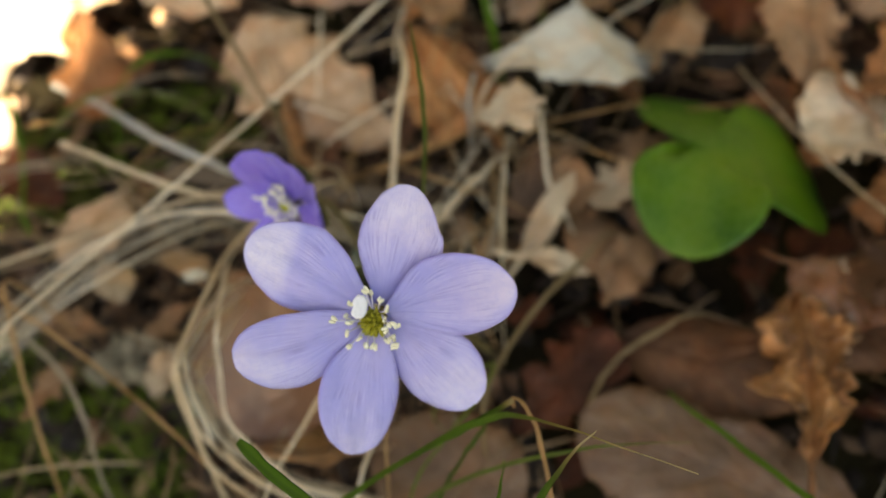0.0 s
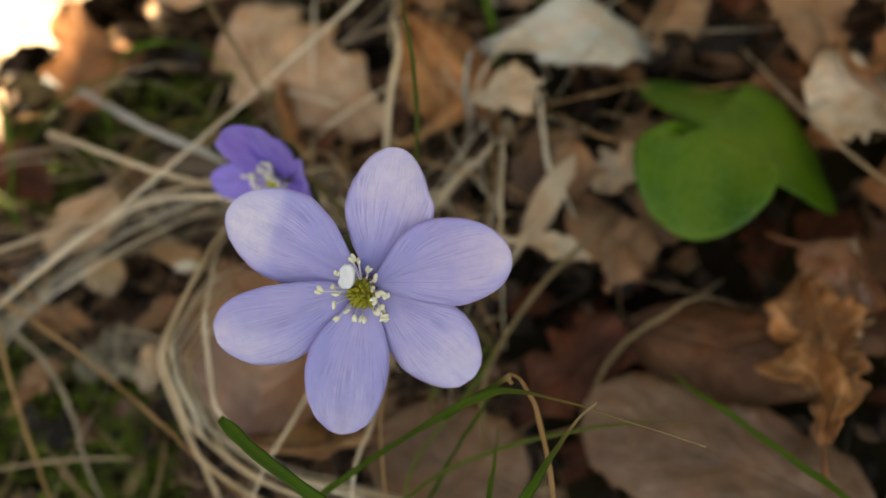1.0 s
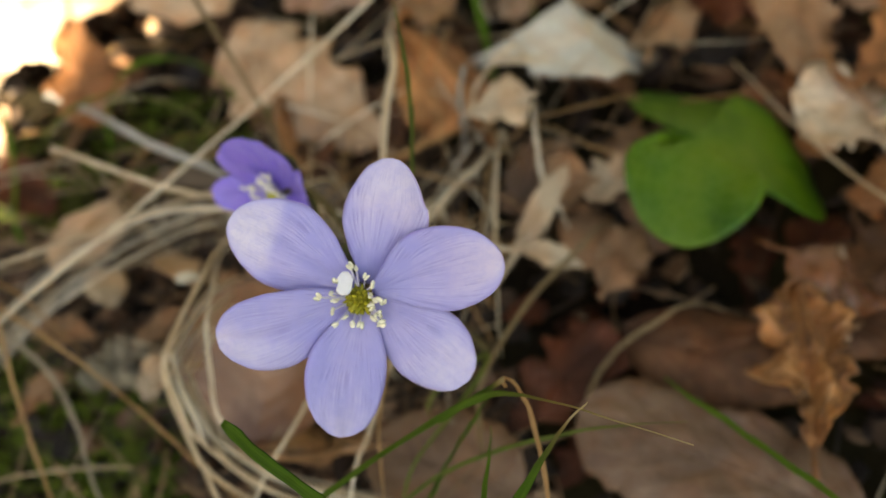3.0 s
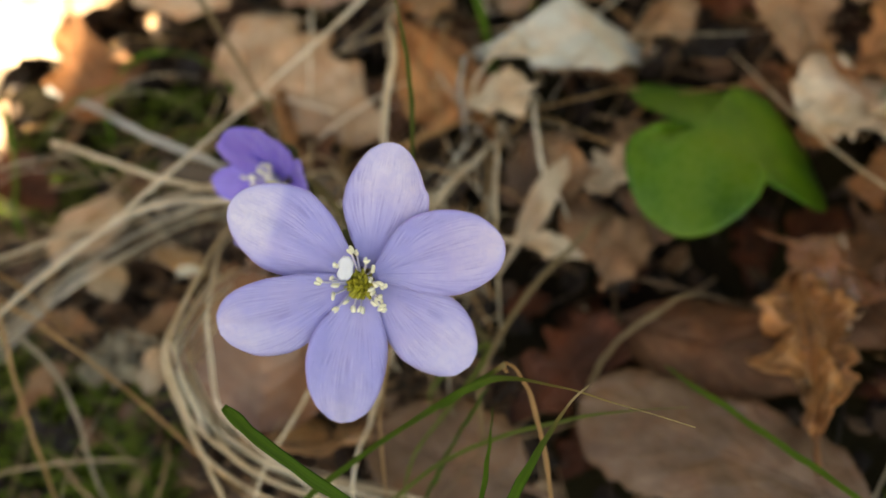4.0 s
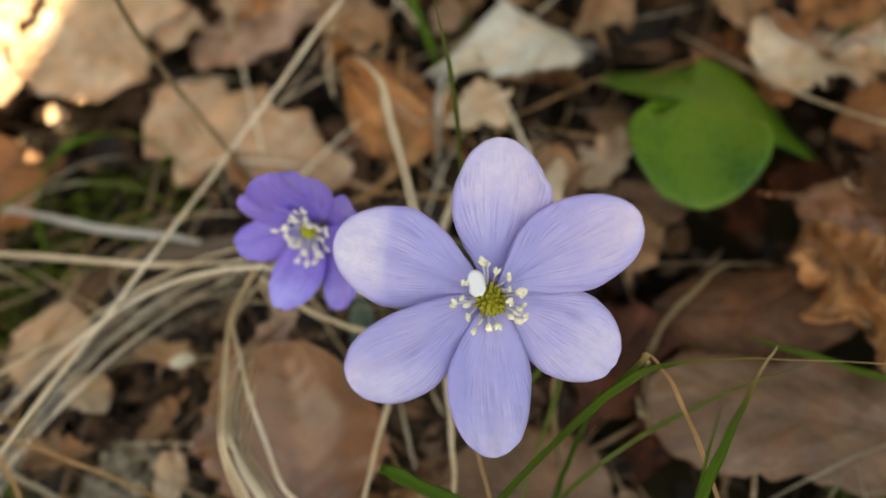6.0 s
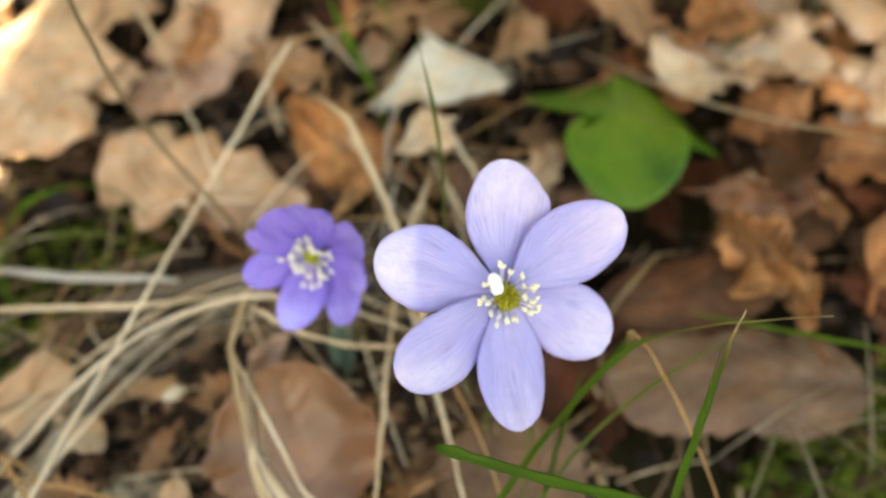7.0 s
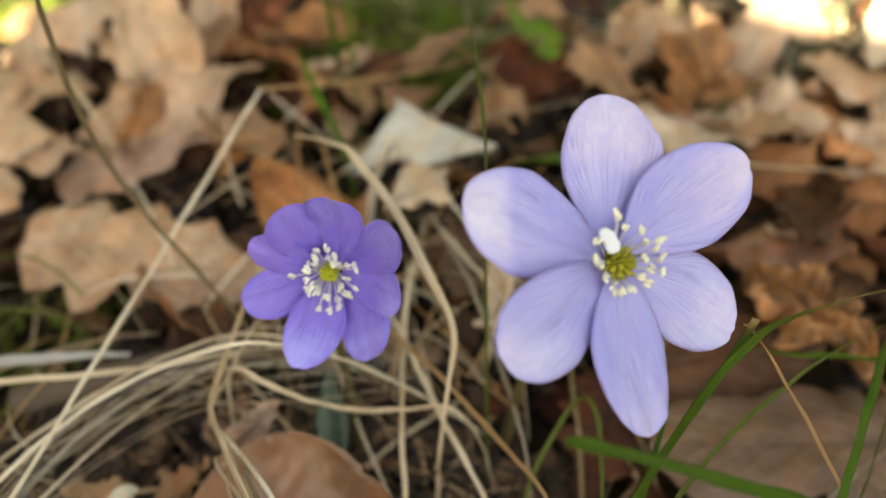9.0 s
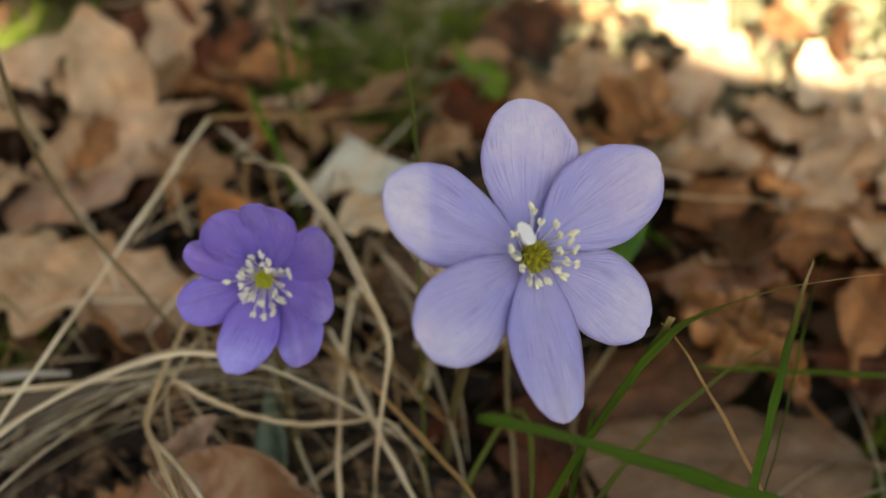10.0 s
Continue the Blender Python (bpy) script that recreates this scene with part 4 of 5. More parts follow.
placed("dark_standing_leaf", (36, 130, -14), (54, 146, 8), 12, "ovate", DARKRED, "dark red brown dead leaf standing behind others", curl=30, crumple=0.002, seed=36.0)
placed("pale_scrap", (20, 128, -6), (23, 133, 2), 2.6, "ovate", PALE, "small whitish scrap of dead leaf", curl=60, crumple=0.001, seed=37.0)
placed("flat_leaf", (18, 109, -6), (-4, 124, -11), 7.5, "blunt", PINK_PALE, "flat pinkish pale piece of dead leaf", curl=-10, crumple=0.0008, seed=13.1)
placed("worn_leaf", (10, -6, -8), (-10, 9, -5), 11, "round", DULL, "greyish brown worn dead leaf under the flower", roll=6, curl=-10, crumple=0.001, seed=14.8)
placed("leaf_strip", (-47, 6, -12), (-30, 7, -9), 3.2, "ovate", PINK_PALE, "pinkish brown rolled strip of dead leaf", curl=-180, crumple=0.0016, seed=35.0)
placed("tan_leaf", (-47, 76, -6), (-58, 60, -2), 7, "ovate", TAN, "small tan dead leaf among dry grass", curl=-30, crumple=0.0012, seed=15.5)
placed("curly_leaf", (22, 31, -2), (35.5, 41, 4.5), 2.5, "ovate", PALE, "pale cream curled strip of dead leaf", roll=25, curl=-260, bend=-24, crumple=0.003, seed=16.2, ragged=0.3)
placed("pale_curled_piece", (23, 30, 1), (32, 25.5, -3), 2.2, "ovate", PALE, "pale curled piece of dead leaf", roll=-10, curl=-160, crumple=0.002, seed=16.9, ragged=0.3)
placed("brown_curled_leaf", (33, 16, -11), (60, -5, -6), 9, "ovate", DARKBROWN, "dark brown rolled dead leaf", roll=10, curl=-80, bend=-12, crumple=0.0014, seed=17.4)
placed("damp_leaf", (64, 18, -6), (74, 1, -2), 6.5, "ovate", GLOSSY_RUST, "damp glossy rust brown dead leaf", curl=-75, crumple=0.0024, seed=18.6)
placed("light_curl_leaf", (40, 130, -6), (60, 146, 10), 9, "oak", TAN, "light brown curled dead leaf standing up", curl=60, crumple=0.0025, seed=19.3)
placed("ridged_leaf", (25, 155, -6), (40, 122, 2), 12, "oak", BROWN, "brown ridged dead leaf", curl=-40, crumple=0.002, seed=20.1)
placed("upright_leaf", (99, 40, -10), (107, 50, 4), 6, "oak", RUST, "reddish brown dead leaf standing on edge", curl=110, crumple=0.003, seed=21.5)
placed("pale_standing_leaf", (100, 66, -9), (97, 60, 9), 4, "oak", TAN, "pale narrow dead leaf standing upright", curl=160, crumple=0.003, seed=22.9)
placed("large_brown_leaf", (66, -22, -12), (102, -4, -8), 13, "oak", DARKBROWN, "large brown dead oak leaf", curl=-20, crumple=0.0022, seed=23.3)
placed("arched_leaf", (58, 14, -11), (78, -4, -6), 8, "ovate", DARKBROWN, "arched rust brown dead leaf", curl=-90, bend=-40, crumple=0.0026, seed=24.6)
placed("pink_leaf", (62, 96, -7), (72, 84, 4), 5, "ovate", PINKISH, "small pinkish dead leaf", curl=20, crumple=0.0008, seed=25.8)
placed("hanging_leaf", (-47, 115, 6), (-50, 97, -7), 9, "oak", RUST, "rust brown curled dead leaf hanging over moss", roll=-25, curl=60, bend=30, crumple=0.003, seed=33.0)
placed("folded_brown_leaf", (-70, 90, 0), (-60, 80, -9), 6, "ovate", DARKRED, "dark red brown folded dead leaf", curl=90, crumple=0.003, seed=34.0)
placed("shaded_leaf", (40, 112, -9), (66, 96, -5), 12, "ovate", DARKRED, "dark red brown dead leaf in shade", curl=-30, crumple=0.0015, seed=26.1)


SIDE_LEAVES = [(106, 21, 30, 30, "oak", TAN), (94, 27, 200, 26, "ovate", TAN), (118, 44, 110, 30, "oak", TAN), (104, 52, 300, 26, "oak", ORANGE), (122, 24, 60, 28, "ovate", TAN),
    (86, 58, 160, 22, "ovate", BROWN), (80, 74, 20, 22, "oak", DARKRED), (78, 10, 120, 22, "oak", DARKBROWN), (90, 8, 30, 22, "oak", RUST), (98, -6, 150, 24, "oak", TAN),
    (104, 8, 260, 24, "oak", TAN), (90, -18, 60, 20, "ovate", BROWN), (112, 66, 80, 26, "oak", TAN), (132, 50, 0, 30, "oak", PALE), (66, 70, 310, 18, "ovate", BROWN),
    (92, 84, 45, 22, "oak", BROWN), (136, 14, 20, 34, "oak", PALE), (128, 2, 140, 30, "ovate", TAN), (150, 20, 60, 32, "oak", PALE), (116, 8, 250, 24, "ovate", TAN),
    (84, 20, 75, 17, "ovate", RUST), (88, 0, 210, 16, "oak", RUST), (100, 16, 330, 16, "ovate", ORANGE), (96, 40, 40, 18, "oak", RUST), (110, 34, 190, 16, "ovate", TAN), (76, -14, 280, 16, "ovate", RUST)]
BACK_LEAVES = [(20, 162, 80, 34, "oak", TAN), (2, 142, 250, 30, "ovate", TAN), (30, 138, 140, 28, "oak", TAN), (-8, 122, 40, 24, "oak", TAN), (46, 124, 10, 22, "ovate", RUST),
    (24, 96, 190, 20, "ovate", BROWN), (54, 132, 70, 20, "oak", DARKRED), (60, 118, 220, 16, "ovate", RUST), (14, 118, 300, 16, "oak", RUST)]
for i, (x, y, turn, length, kind, mat) in enumerate(SIDE_LEAVES + BACK_LEAVES):
    m = pose(x * 0.001, y * 0.001, -0.0035 + 0.0015 * (i % 3) - 0.03 * max(0, x - 60) * 0.001, 16 * math.sin(i * 2.1), 20 * math.cos(i * 1.7), turn)
    dead_leaf("fallen_leaf", m, kind, length * 0.001, length * 0.00038, mat, {"oak": "light brown dead oak leaf among other leaves", "ovate": "brown curved dead leaf among other leaves"}[kind], group="fallen leaves",
              curl=(-70, 75, -105, 48)[i % 4], bend=(-26, 18, -34)[i % 3], fold=(0.0, 0.25, -0.3)[i % 3], crumple=0.0044, rim=0.003, ragged=0.3, seed=80.0 + i * 2.7, nu=34, nv=15)


for i, (x, y, turn, length, mat) in enumerate(((36, 33, 20, 15, BROWN), (43, 41, 120, 14, PALE), (33, 43, 70, 13, BROWN), (46, 31, 200, 13, DULL), (39, 26, 310, 14, BROWN), (28, 46, 150, 14, DULL), (51, 47, 40, 12, BROWN), (-58, 47, 60, 11, BROWN), (-49, 54, 200, 10, PALE), (-41, 44, 110, 9, BROWN), (-36, 54, 20, 10, TAN), (-62, 36, 310, 10, BROWN), (-44, 34, 150, 8, PALE), (-28, 46, 80, 9, BROWN))):
    dead_leaf("leaf_scrap", pose(x * 0.001, y * 0.001, -0.006 + 0.0015 * (i % 3), 14 * math.sin(i * 2.3), 18 * math.cos(i * 1.9), turn), ("ovate", "oak")[i % 2], length * 0.001, length * 0.00036, mat,
              "small torn brown leaf scrap under dry grass", stalk=0.0015, group="leaf scraps", curl=(-90, 70, 120)[i % 3], bend=(-30, 24)[i % 2], crumple=0.0028, seed=130.0 + i * 3.1, nu=26, nv=11, ragged=0.3)


def build_rust_scraps():
    """Curled rusty pieces lying over the broad leaves beside the flowers."""
    rng = random.Random(83)
    shapes = [("ovate", 0.017, 0.0055, 170, -40, RUST), ("oak", 0.020, 0.0075, -140, 50, ORANGE), ("pointed", 0.018, 0.006, 120, 60, RUST), ("oak", 0.022, 0.008, 95, -60, BROWN), ("ovate", 0.015, 0.005, -210, -20, DARKRED), ("blunt", 0.016, 0.005, 150, 30, TAN)]
    made = []
    for i in range(44):
        x, y = rng.uniform(68, 124), rng.uniform(-22, 56)
        if i % 4 == 3:
            x, y = rng.uniform(16, 74), rng.uniform(88, 130)
        if math.hypot(x - 62, y - 36) < 20:
            continue
        m = pose(x * 0.001, y * 0.001, soil_height(x * 0.001, y * 0.001) + rng.uniform(0.010, 0.017), rng.gauss(0, 26), rng.gauss(0, 34), rng.uniform(0, 360)) @ Matrix.Scale(rng.uniform(0.7, 1.15), 4)
        k = i % len(shapes)
        if k < len(made):
            copy_thing(made[k], m)
        else:
            kind, length, half, curl, bend, mat = shapes[k]
            made.append(dead_leaf("curled_leaf_piece", m, kind, length, half, mat, "small curled rusty piece of dead leaf", stalk=0.002, group="curled leaf pieces", curl=curl, bend=bend, crumple=0.003, seed=150.0 + k * 2.9, nu=26, nv=13, ragged=0.35))


build_rust_scraps()


# ---------------------------------------------------------------- dry grass and green blades
def strand(name, points, width, mat, label, category, start=None, end=None, flat=0.3, fold=0.0, taper=(0.8, 0.3), roll=0.0, count=40, group="", kink=False):
    """A grass stalk or blade through the bend of points (mm), with its ends led on to start and end."""
    if kink:
        q = np.array(mms(points))
        d = np.concatenate([[0], np.cumsum(np.linalg.norm(np.diff(q, axis=0), axis=1))])
        p = np.stack([np.interp(np.linspace(0, d[-1], count), d, q[:, k]) for k in range(3)], 1)
        for _ in range(3):
            p[1:-1] = 0.25 * p[:-2] + 0.5 * p[1:-1] + 0.25 * p[2:]
    else:
        p = bezier(mms(points), count)
    if start is not None:
        lead = bezier([np.array(mm(*start)), p[0] - (p[1] - p[0]) * count * 0.18, p[0]], 12)[:-1]
        p = np.concatenate([lead, p])
    if end is not None:
        lead = bezier([p[-1], p[-1] + (p[-1] - p[-2]) * count * 0.18, np.array(mm(*end))], 12)[1:]
        p = np.concatenate([p, lead])
    t = np.linspace(0, 1, len(p))
    wob = np.array([[noise.noise((i * 0.23, len(points) * 1.7 + points[0][0], k * 5.0)) for k in range(3)] for i in range(len(p))])
    p = p + wob * 0.0002
    if len(taper) > 2:
        prof = np.interp(t, [q[0] for q in taper], [q[1] for q in taper])
    else:
        prof = (taper[0] + (1 - taper[0]) * np.clip(t * 4, 0, 1)) * (taper[1] + (1 - taper[1]) * np.clip((1 - t) * 3, 0, 1))
    r = 0.0005 * width * prof
    r = r * np.array([1 + 0.22 * noise.noise((i * 0.31, points[0][1] * 0.7, 8.0)) for i in range(len(p))])
    tw = [1.3 * noise.noise((i * 0.06, points[0][0] * 0.9, points[0][1] * 0.3)) for i in range(len(p))]
    v, f, uv = tube(p, r, 8, flat, fold, roll, tw)
    ob = mesh_object(name, v, f, mat, uv)
    return tagged(ob, label, category, group)


def straw(points, width, mat=STRAW, start=None, end=None, label="dry straw-coloured grass stalk over the litter", **k):
    k.setdefault("flat", 0.2)
    k.setdefault("fold", 0.75)
    return strand("dry_grass_stalk", points, width * 0.70, mat, label, "grass stalk", start, end, group="dry grass stalks", **k)


def blade(points, width, mat=GRASS, start=None, end=None, label="narrow green grass blade", **k):
    k.setdefault("flat", 0.18)
    k.setdefault("fold", 0.25)
    return strand("grass_blade", points, width, mat, label, "grass blade", start, end, group="green grass blades", **k)


straw([(13.5, 64.8, 22.4), (13.3, 57.0, 25.7), (12.5, 51.3, 28.0), (9.4, 42.4, 29.7), (7.3, 35.4, 29.7), (4.7, 28.4, 27.5), (3.3, 22.9, 23.6), (2.6, 21.2, 21.4), (-0.4, 19.8, 16.0)], 1.7, end=(-3, 20, -13), kink=True, taper=[(0, 0.5), (0.15, 0.8), (0.25, 1), (0.6, 1), (0.75, 0.5), (1, 0.4)], label="bent flat straw-coloured grass blade arching between flowers")
straw([(-55.5, 33.9, 22.4), (-37.8, 49.1, 16.5), (-18.9, 60.2, 15.6), (1.0, 71.3, 18.2), (20.0, 81.8, 18.9)], 0.9, start=(-88, 8, -10), taper=(0.8, 0.9), label="long straight dry grass stalk over the litter")
straw([(20.0, 81.8, 18.9), (37, 83.2, 10.2), (56, 86.4, -0.3), (74, 90, -8)], 0.85, STRAW_RUST, taper=(0.9, 0.6), flat=0.85, end=(90, 93, -13), label="broken dry grass stalk sloping down to the litter")
straw([(-49.8, 77.2, 9.3), (-38.0, 63.0, 15.3), (-28.4, 52.0, 14.7), (-13.9, 48.7, 9.8)], 1.3, start=(-52, 84, -8), end=(10, 44, -8))
straw([(-63.9, 76.7, 8), (-56, 74, 12), (-44, 67, 15)], 1.0, STRAW_GREY, start=(-90, 76, -10))
straw([(-47.3, 94.9, -1.7), (-33.6, 76.1, 2.9), (-21.9, 61.9, 5.2)], 2.2, STRAW_SILVER, start=(-60, 112, -8), taper=(1, 0.9), label="flat silvery grey weathered grass blade")
straw([(-10.4, 49.5, 13.0), (-22.7, 38.6, 16), (-30.2, 16.8, 26.0), (-32.7, 14.0, 16.0), (-33.9, 6.6, 0.0)], 1.2, start=(-4, 56, -8), end=(-35, 2, -13), kink=True, taper=(0.6, 0.7))
straw([(-10.0, 48.0, 11.0), (-22.9, 39.3, 14), (-25.3, 23.1, 20.0), (-27.9, 11.9, 14.0), (-18.5, -1.0, 2.0)], 0.9, start=(-3, 54, -8), end=(-14, -6, -13), kink=True, taper=(0.6, 0.7))
straw([(-26, 28, 18), (-30.4, 17.4, 25.0), (-32.3, 12.0, 13.0), (-26.6, 4.5, 6.0), (-17.2, -2.2, 1.0)], 1.0, start=(-21, 40, 4), end=(-12, -6, -13), kink=True, taper=(0.5, 0.7))
straw([(-27, 30, 16), (-29.8, 18, 24.0), (-29, 9, 10.0), (-20, 2, 4.0), (-8, -4, 1.0)], 0.7, start=(-22, 38, 4), end=(-2, -8, -13), kink=True, taper=(0.5, 0.7))
straw([(23.2, 54.3, 20.7), (22.6, 55.8, 16.5), (22.0, 57.2, 12.7)], 1.7, STRAW_SILVER, end=(21, 61, -9), taper=(0.9, 0.6), count=16, label="short pale broken grass stalk standing up")
rng_loop = random.Random(5)
for i in range(7):
    q = rng_loop.uniform
    dx, dy, dz = q(-1.6, 1.8), q(-1.5, 1.5), q(-5, 1)
    straw([(-26 + dx, 29 + dy, 17 + dz), (-30.2 + dx, 17.6 + dy, 24 + dz), (-31 + dx * 1.6, 10.5 + dy, 11 + dz), (-25 + dx * 2, 4 + dy, 5 + dz * 0.6), (-14 + dx * 3, -3 + dy, 1)], q(0.4, 1.1), (STRAW, STRAW, STRAW_GREY)[i % 3], start=(-21 + dx, 39 + dy, 3), end=(-6 + dx * 3, -8 + dy, -13), kink=True, taper=(0.5, 0.7),
          label="bent dry grass stalk in a sweeping loop")
straw([(7.1, 41.0, 4.1), (2.9, 24.1, 11.2), (-4.2, 2.5, 18.4)], 1.0, STRAW_RUST, start=(9, 46, -9), end=(-12, -16, -10))
straw([(9.0, 40.1, 3.2), (-0.8, 17.8, 4.7), (-10.2, -0.4, 11.0)], 1.1, start=(13, 46, -9), end=(-16, -14, -10))
straw([(15.3, 43.7, 4.5), (-2.8, 27.0, 7.4), (-22.1, 5.1, 9.2)], 1.0, start=(20, 48, -8), end=(-34, -10, -10))
straw([(-15.6, 40.1, 15.1), (-13.0, 32.5, 11.4), (-7.8, 28.9, 8.2), (-1.1, 21.5, 10.9)], 1.2, start=(-17, 46, -4), end=(4, 16, -10))
straw([(-64.4, 55.9, 9.4), (-40.3, 59.7, 3.6), (-25.6, 60.4, 7.9), (-13.1, 48.9, 12.7)], 1.0, start=(-90, 50, -10), end=(8, 30, -7))
straw([(-71.6, 55.3, -4.7), (-44.3, 55.5, 8.3), (-32.9, 51.2, 18.7), (-17.4, 39.8, 22.6)], 1.1, end=(9, 22, -7))
straw([(-70, 50, -2), (-46, 54, 5), (-34, 55, 9), (-15, 46, 10)], 0.8, STRAW_GREY, end=(8, 34, -8))
straw([(-75, 45, -4), (-50, 47, 8), (-36, 53, 7), (-16, 50, 8)], 0.9, end=(9, 42, -8))
straw([(-67.6, 48.2, 7.5), (-57.1, 38.3, 4.9), (-53.5, 31.1, 3.9), (-54.6, 20.7, -1.9)], 1.3, STRAW_GREY, start=(-84, 52, -8), end=(-54, 12, -12))
straw([(-56.7, 42.3, 20.8), (-57.8, 31.7, 16.2), (-57.9, 13.0, 4.0)], 0.9, STRAW_RUST, start=(-57, 46, -10), end=(-58, 4, -11))
straw([(-57.5, 40.5, 19), (-47, 30, 14), (-34, 10, 3)], 0.8, STRAW_RUST, start=(-58, 43, 18), end=(-28, 2, -11))
straw([(-58, 40.0, 16), (-64.1, 35.4, 11.9), (-72, 28, 4)], 0.8, end=(-80, 20, -11))
straw([(11.1, 8.4, 8.1), (17.6, 15.9, 8.4), (25.0, 19.9, 6.6), (33.8, 25.6, 5.8)], 1.3, STALK, start=(6, 2, -10), end=(42, 30, -10))
straw([(24.1, 4.9, -9.2), (30.7, 13.3, -9.3), (36.4, 12.7, -7.3), (41.9, 12.0, -1.8)], 1.3, STALK, start=(22, 0, -13), end=(52, 13, -12))
straw([(25.4, 47.5, 7.3), (20.3, 34.7, 6.2), (15.1, 25.5, 6.1), (7.4, 14.7, 4.8)], 1.1, STRAW_GREY, start=(28, 53, -8), end=(3, 8, -10))
straw([(25.9, 48.7, 6.9), (22.1, 38.1, 8.4), (18.7, 27.6, 10.1)], 1.0, start=(28, 55, -8), end=(14, 18, -10))
straw([(74.9, 51.8, -7.0), (76.0, 25.6, -2.0), (80.2, -1.3, 11.3)], 0.8, STRAW, start=(75, 62, -11), end=(83, -16, -10))
straw([(9.7, 164.5, -0.5), (11.7, 140.8, 2.0), (5.5, 116.2, 1.4)], 1.6, end=(2, 105, -8))
straw([(-12.4, 69.0, 71.8), (-14.2, 71.4, 49.9), (-15.3, 73.8, 30.7), (-9.5, 69.1, 19.1), (-9.5, 51.5, 11.6)], 1.05, STALK, end=(-7, 40, -11), flat=0.9, label="dark brown thin dry stalk leaning over litter")
straw([(12.0, -9.6, 39.8), (11.5, -7.6, 41.3), (16.1, -7.3, 37.3), (11.7, -22.4, 27.2)], 0.8, STRAW_RUST, end=(10, -40, -10), label="rust-coloured dry grass blade hanging from a knee")

straw([(33.8, 52.5, 4), (41.2, 51.6, 4), (49.1, 51.5, 3)], 0.8, STRAW_RUST, start=(23, 54, -9), end=(60, 51, -9))
straw([(33.4, 53.2, 4), (30.9, 45.2, 3), (29.8, 40.1, 2), (31.1, 37.6, 1)], 1, STRAW, start=(37, 64, -9), end=(33, 34, -9))
straw([(18.5, 47, 3), (14.9, 43.4, 3), (11.4, 40.8, 2)], 0.9, STRAW, start=(24, 52, -9), end=(7, 37, -9))
straw([(23.2, 49.5, 2), (17.4, 44.9, 3), (12.2, 41.8, 2)], 1.1, STRAW, start=(31, 56, -9), end=(5, 37, -9))
straw([(17.3, 70.3, 6), (21.2, 76.7, 8), (25.2, 81, 8)], 0.8, STRAW_RUST, start=(12, 61, -9), end=(31, 87, -9))
straw([(19.5, 64.5, 8), (21.9, 70.1, 10), (25, 74, 9)], 0.7, STRAW_RUST, start=(16, 57, -9), end=(29, 79, -9))
straw([(30.1, 64, 8), (35.2, 62.2, 8), (40.4, 61.3, 7)], 0.6, STRAW, start=(23, 67, -9), end=(48, 60, -9))
straw([(34.3, 66.9, 8), (30.8, 65.4, 7), (26.5, 63.4, 5)], 1.6, STRAW, start=(39, 69, -9), end=(20, 61, -9))
straw([(1.2, 56.5, 1), (10.4, 55.4, 3), (19.4, 56.9, 2)], 1.1, STRAW_RUST, start=(-12, 58, -9), end=(32, 59, -9))
straw([(8.2, 52.3, 4), (14.7, 45.2, 5), (21.3, 40.8, 4)], 0.7, STRAW_RUST, start=(-1, 62, -9), end=(31, 35, -9))
straw([(36.9, 51.6, 0), (40.5, 44.1, 1), (46.6, 41.2, 0)], 0.6, STRAW_RUST, start=(32, 62, -9), end=(55, 37, -9))
straw([(42.8, 48.7, 2), (45.6, 46.5, 2), (50.8, 43.9, 1)], 0.6, STRAW_DARK, start=(39, 52, -9), end=(58, 40, -9))
straw([(56, 49.1, 0), (62.8, 47.7, 0), (71.2, 47.2, -2)], 0.6, STRAW_RUST, start=(46, 51, -9), end=(83, 46, -9))
straw([(38.2, 21.7, -8), (44.8, 16, -6), (51.5, 9.3, -5)], 0.6, STRAW_DARK, start=(29, 30, -9), end=(61, -0, -9))
straw([(50.2, 61.6, 6), (59.7, 61.2, 2), (76.2, 60.1, -4)], 0.5, STRAW_GREY, start=(37, 62, -9), end=(99, 59, -9))

blade([(-11.0, -10.9, 31.3), (8.5, -8.9, 39.1), (11.9, -8.6, 42.4), (12.6, -14.3, 48.4), (26.5, -24.5, 47.3)], 0.85, GRASS_TIP_END, start=(-24, -16, -11), taper=[(0, 1.3), (0.5, 1.15), (0.62, 0.8), (0.72, 0.4), (1, 0.18)], label="arching green grass blade with thin dry tip")
blade([(4.0, -9.6, 37.4), (8.5, -9.9, 40.3), (12.2, -9.4, 41.6)], 0.8, GRASS_STUB, label="pale broken stub of a grass blade", taper=(1, 1), count=16)
blade([(18.6, -18.6, 50.8), (17.2, -19.0, 51.4), (14.7, -19.6, 48.2), (4.3, -24.2, 33.6)], 0.9, GRASS_TIP_START, end=(-4, -29, -11), taper=[(0, 0.08), (0.3, 0.35), (0.6, 1.1), (1, 2.4)], label="upright green grass blade with straw tip")
blade([(9.4, -21.5, 60.3), (5.8, -24.2, 44.1), (-1.8, -27.6, 30.1)], 0.6, GRASS, end=(-8, -32, -11), taper=(0.2, 1.0))
blade([(-7.0, -11.4, 18.6), (1.8, -11.0, 28.3), (10.4, -11.5, 31.0), (20.3, -13.1, 30.0), (30.2, -16.7, 31.1)], 0.55, GRASS_OLIVE, start=(-14, -13, -11), taper=(1, 0.2))
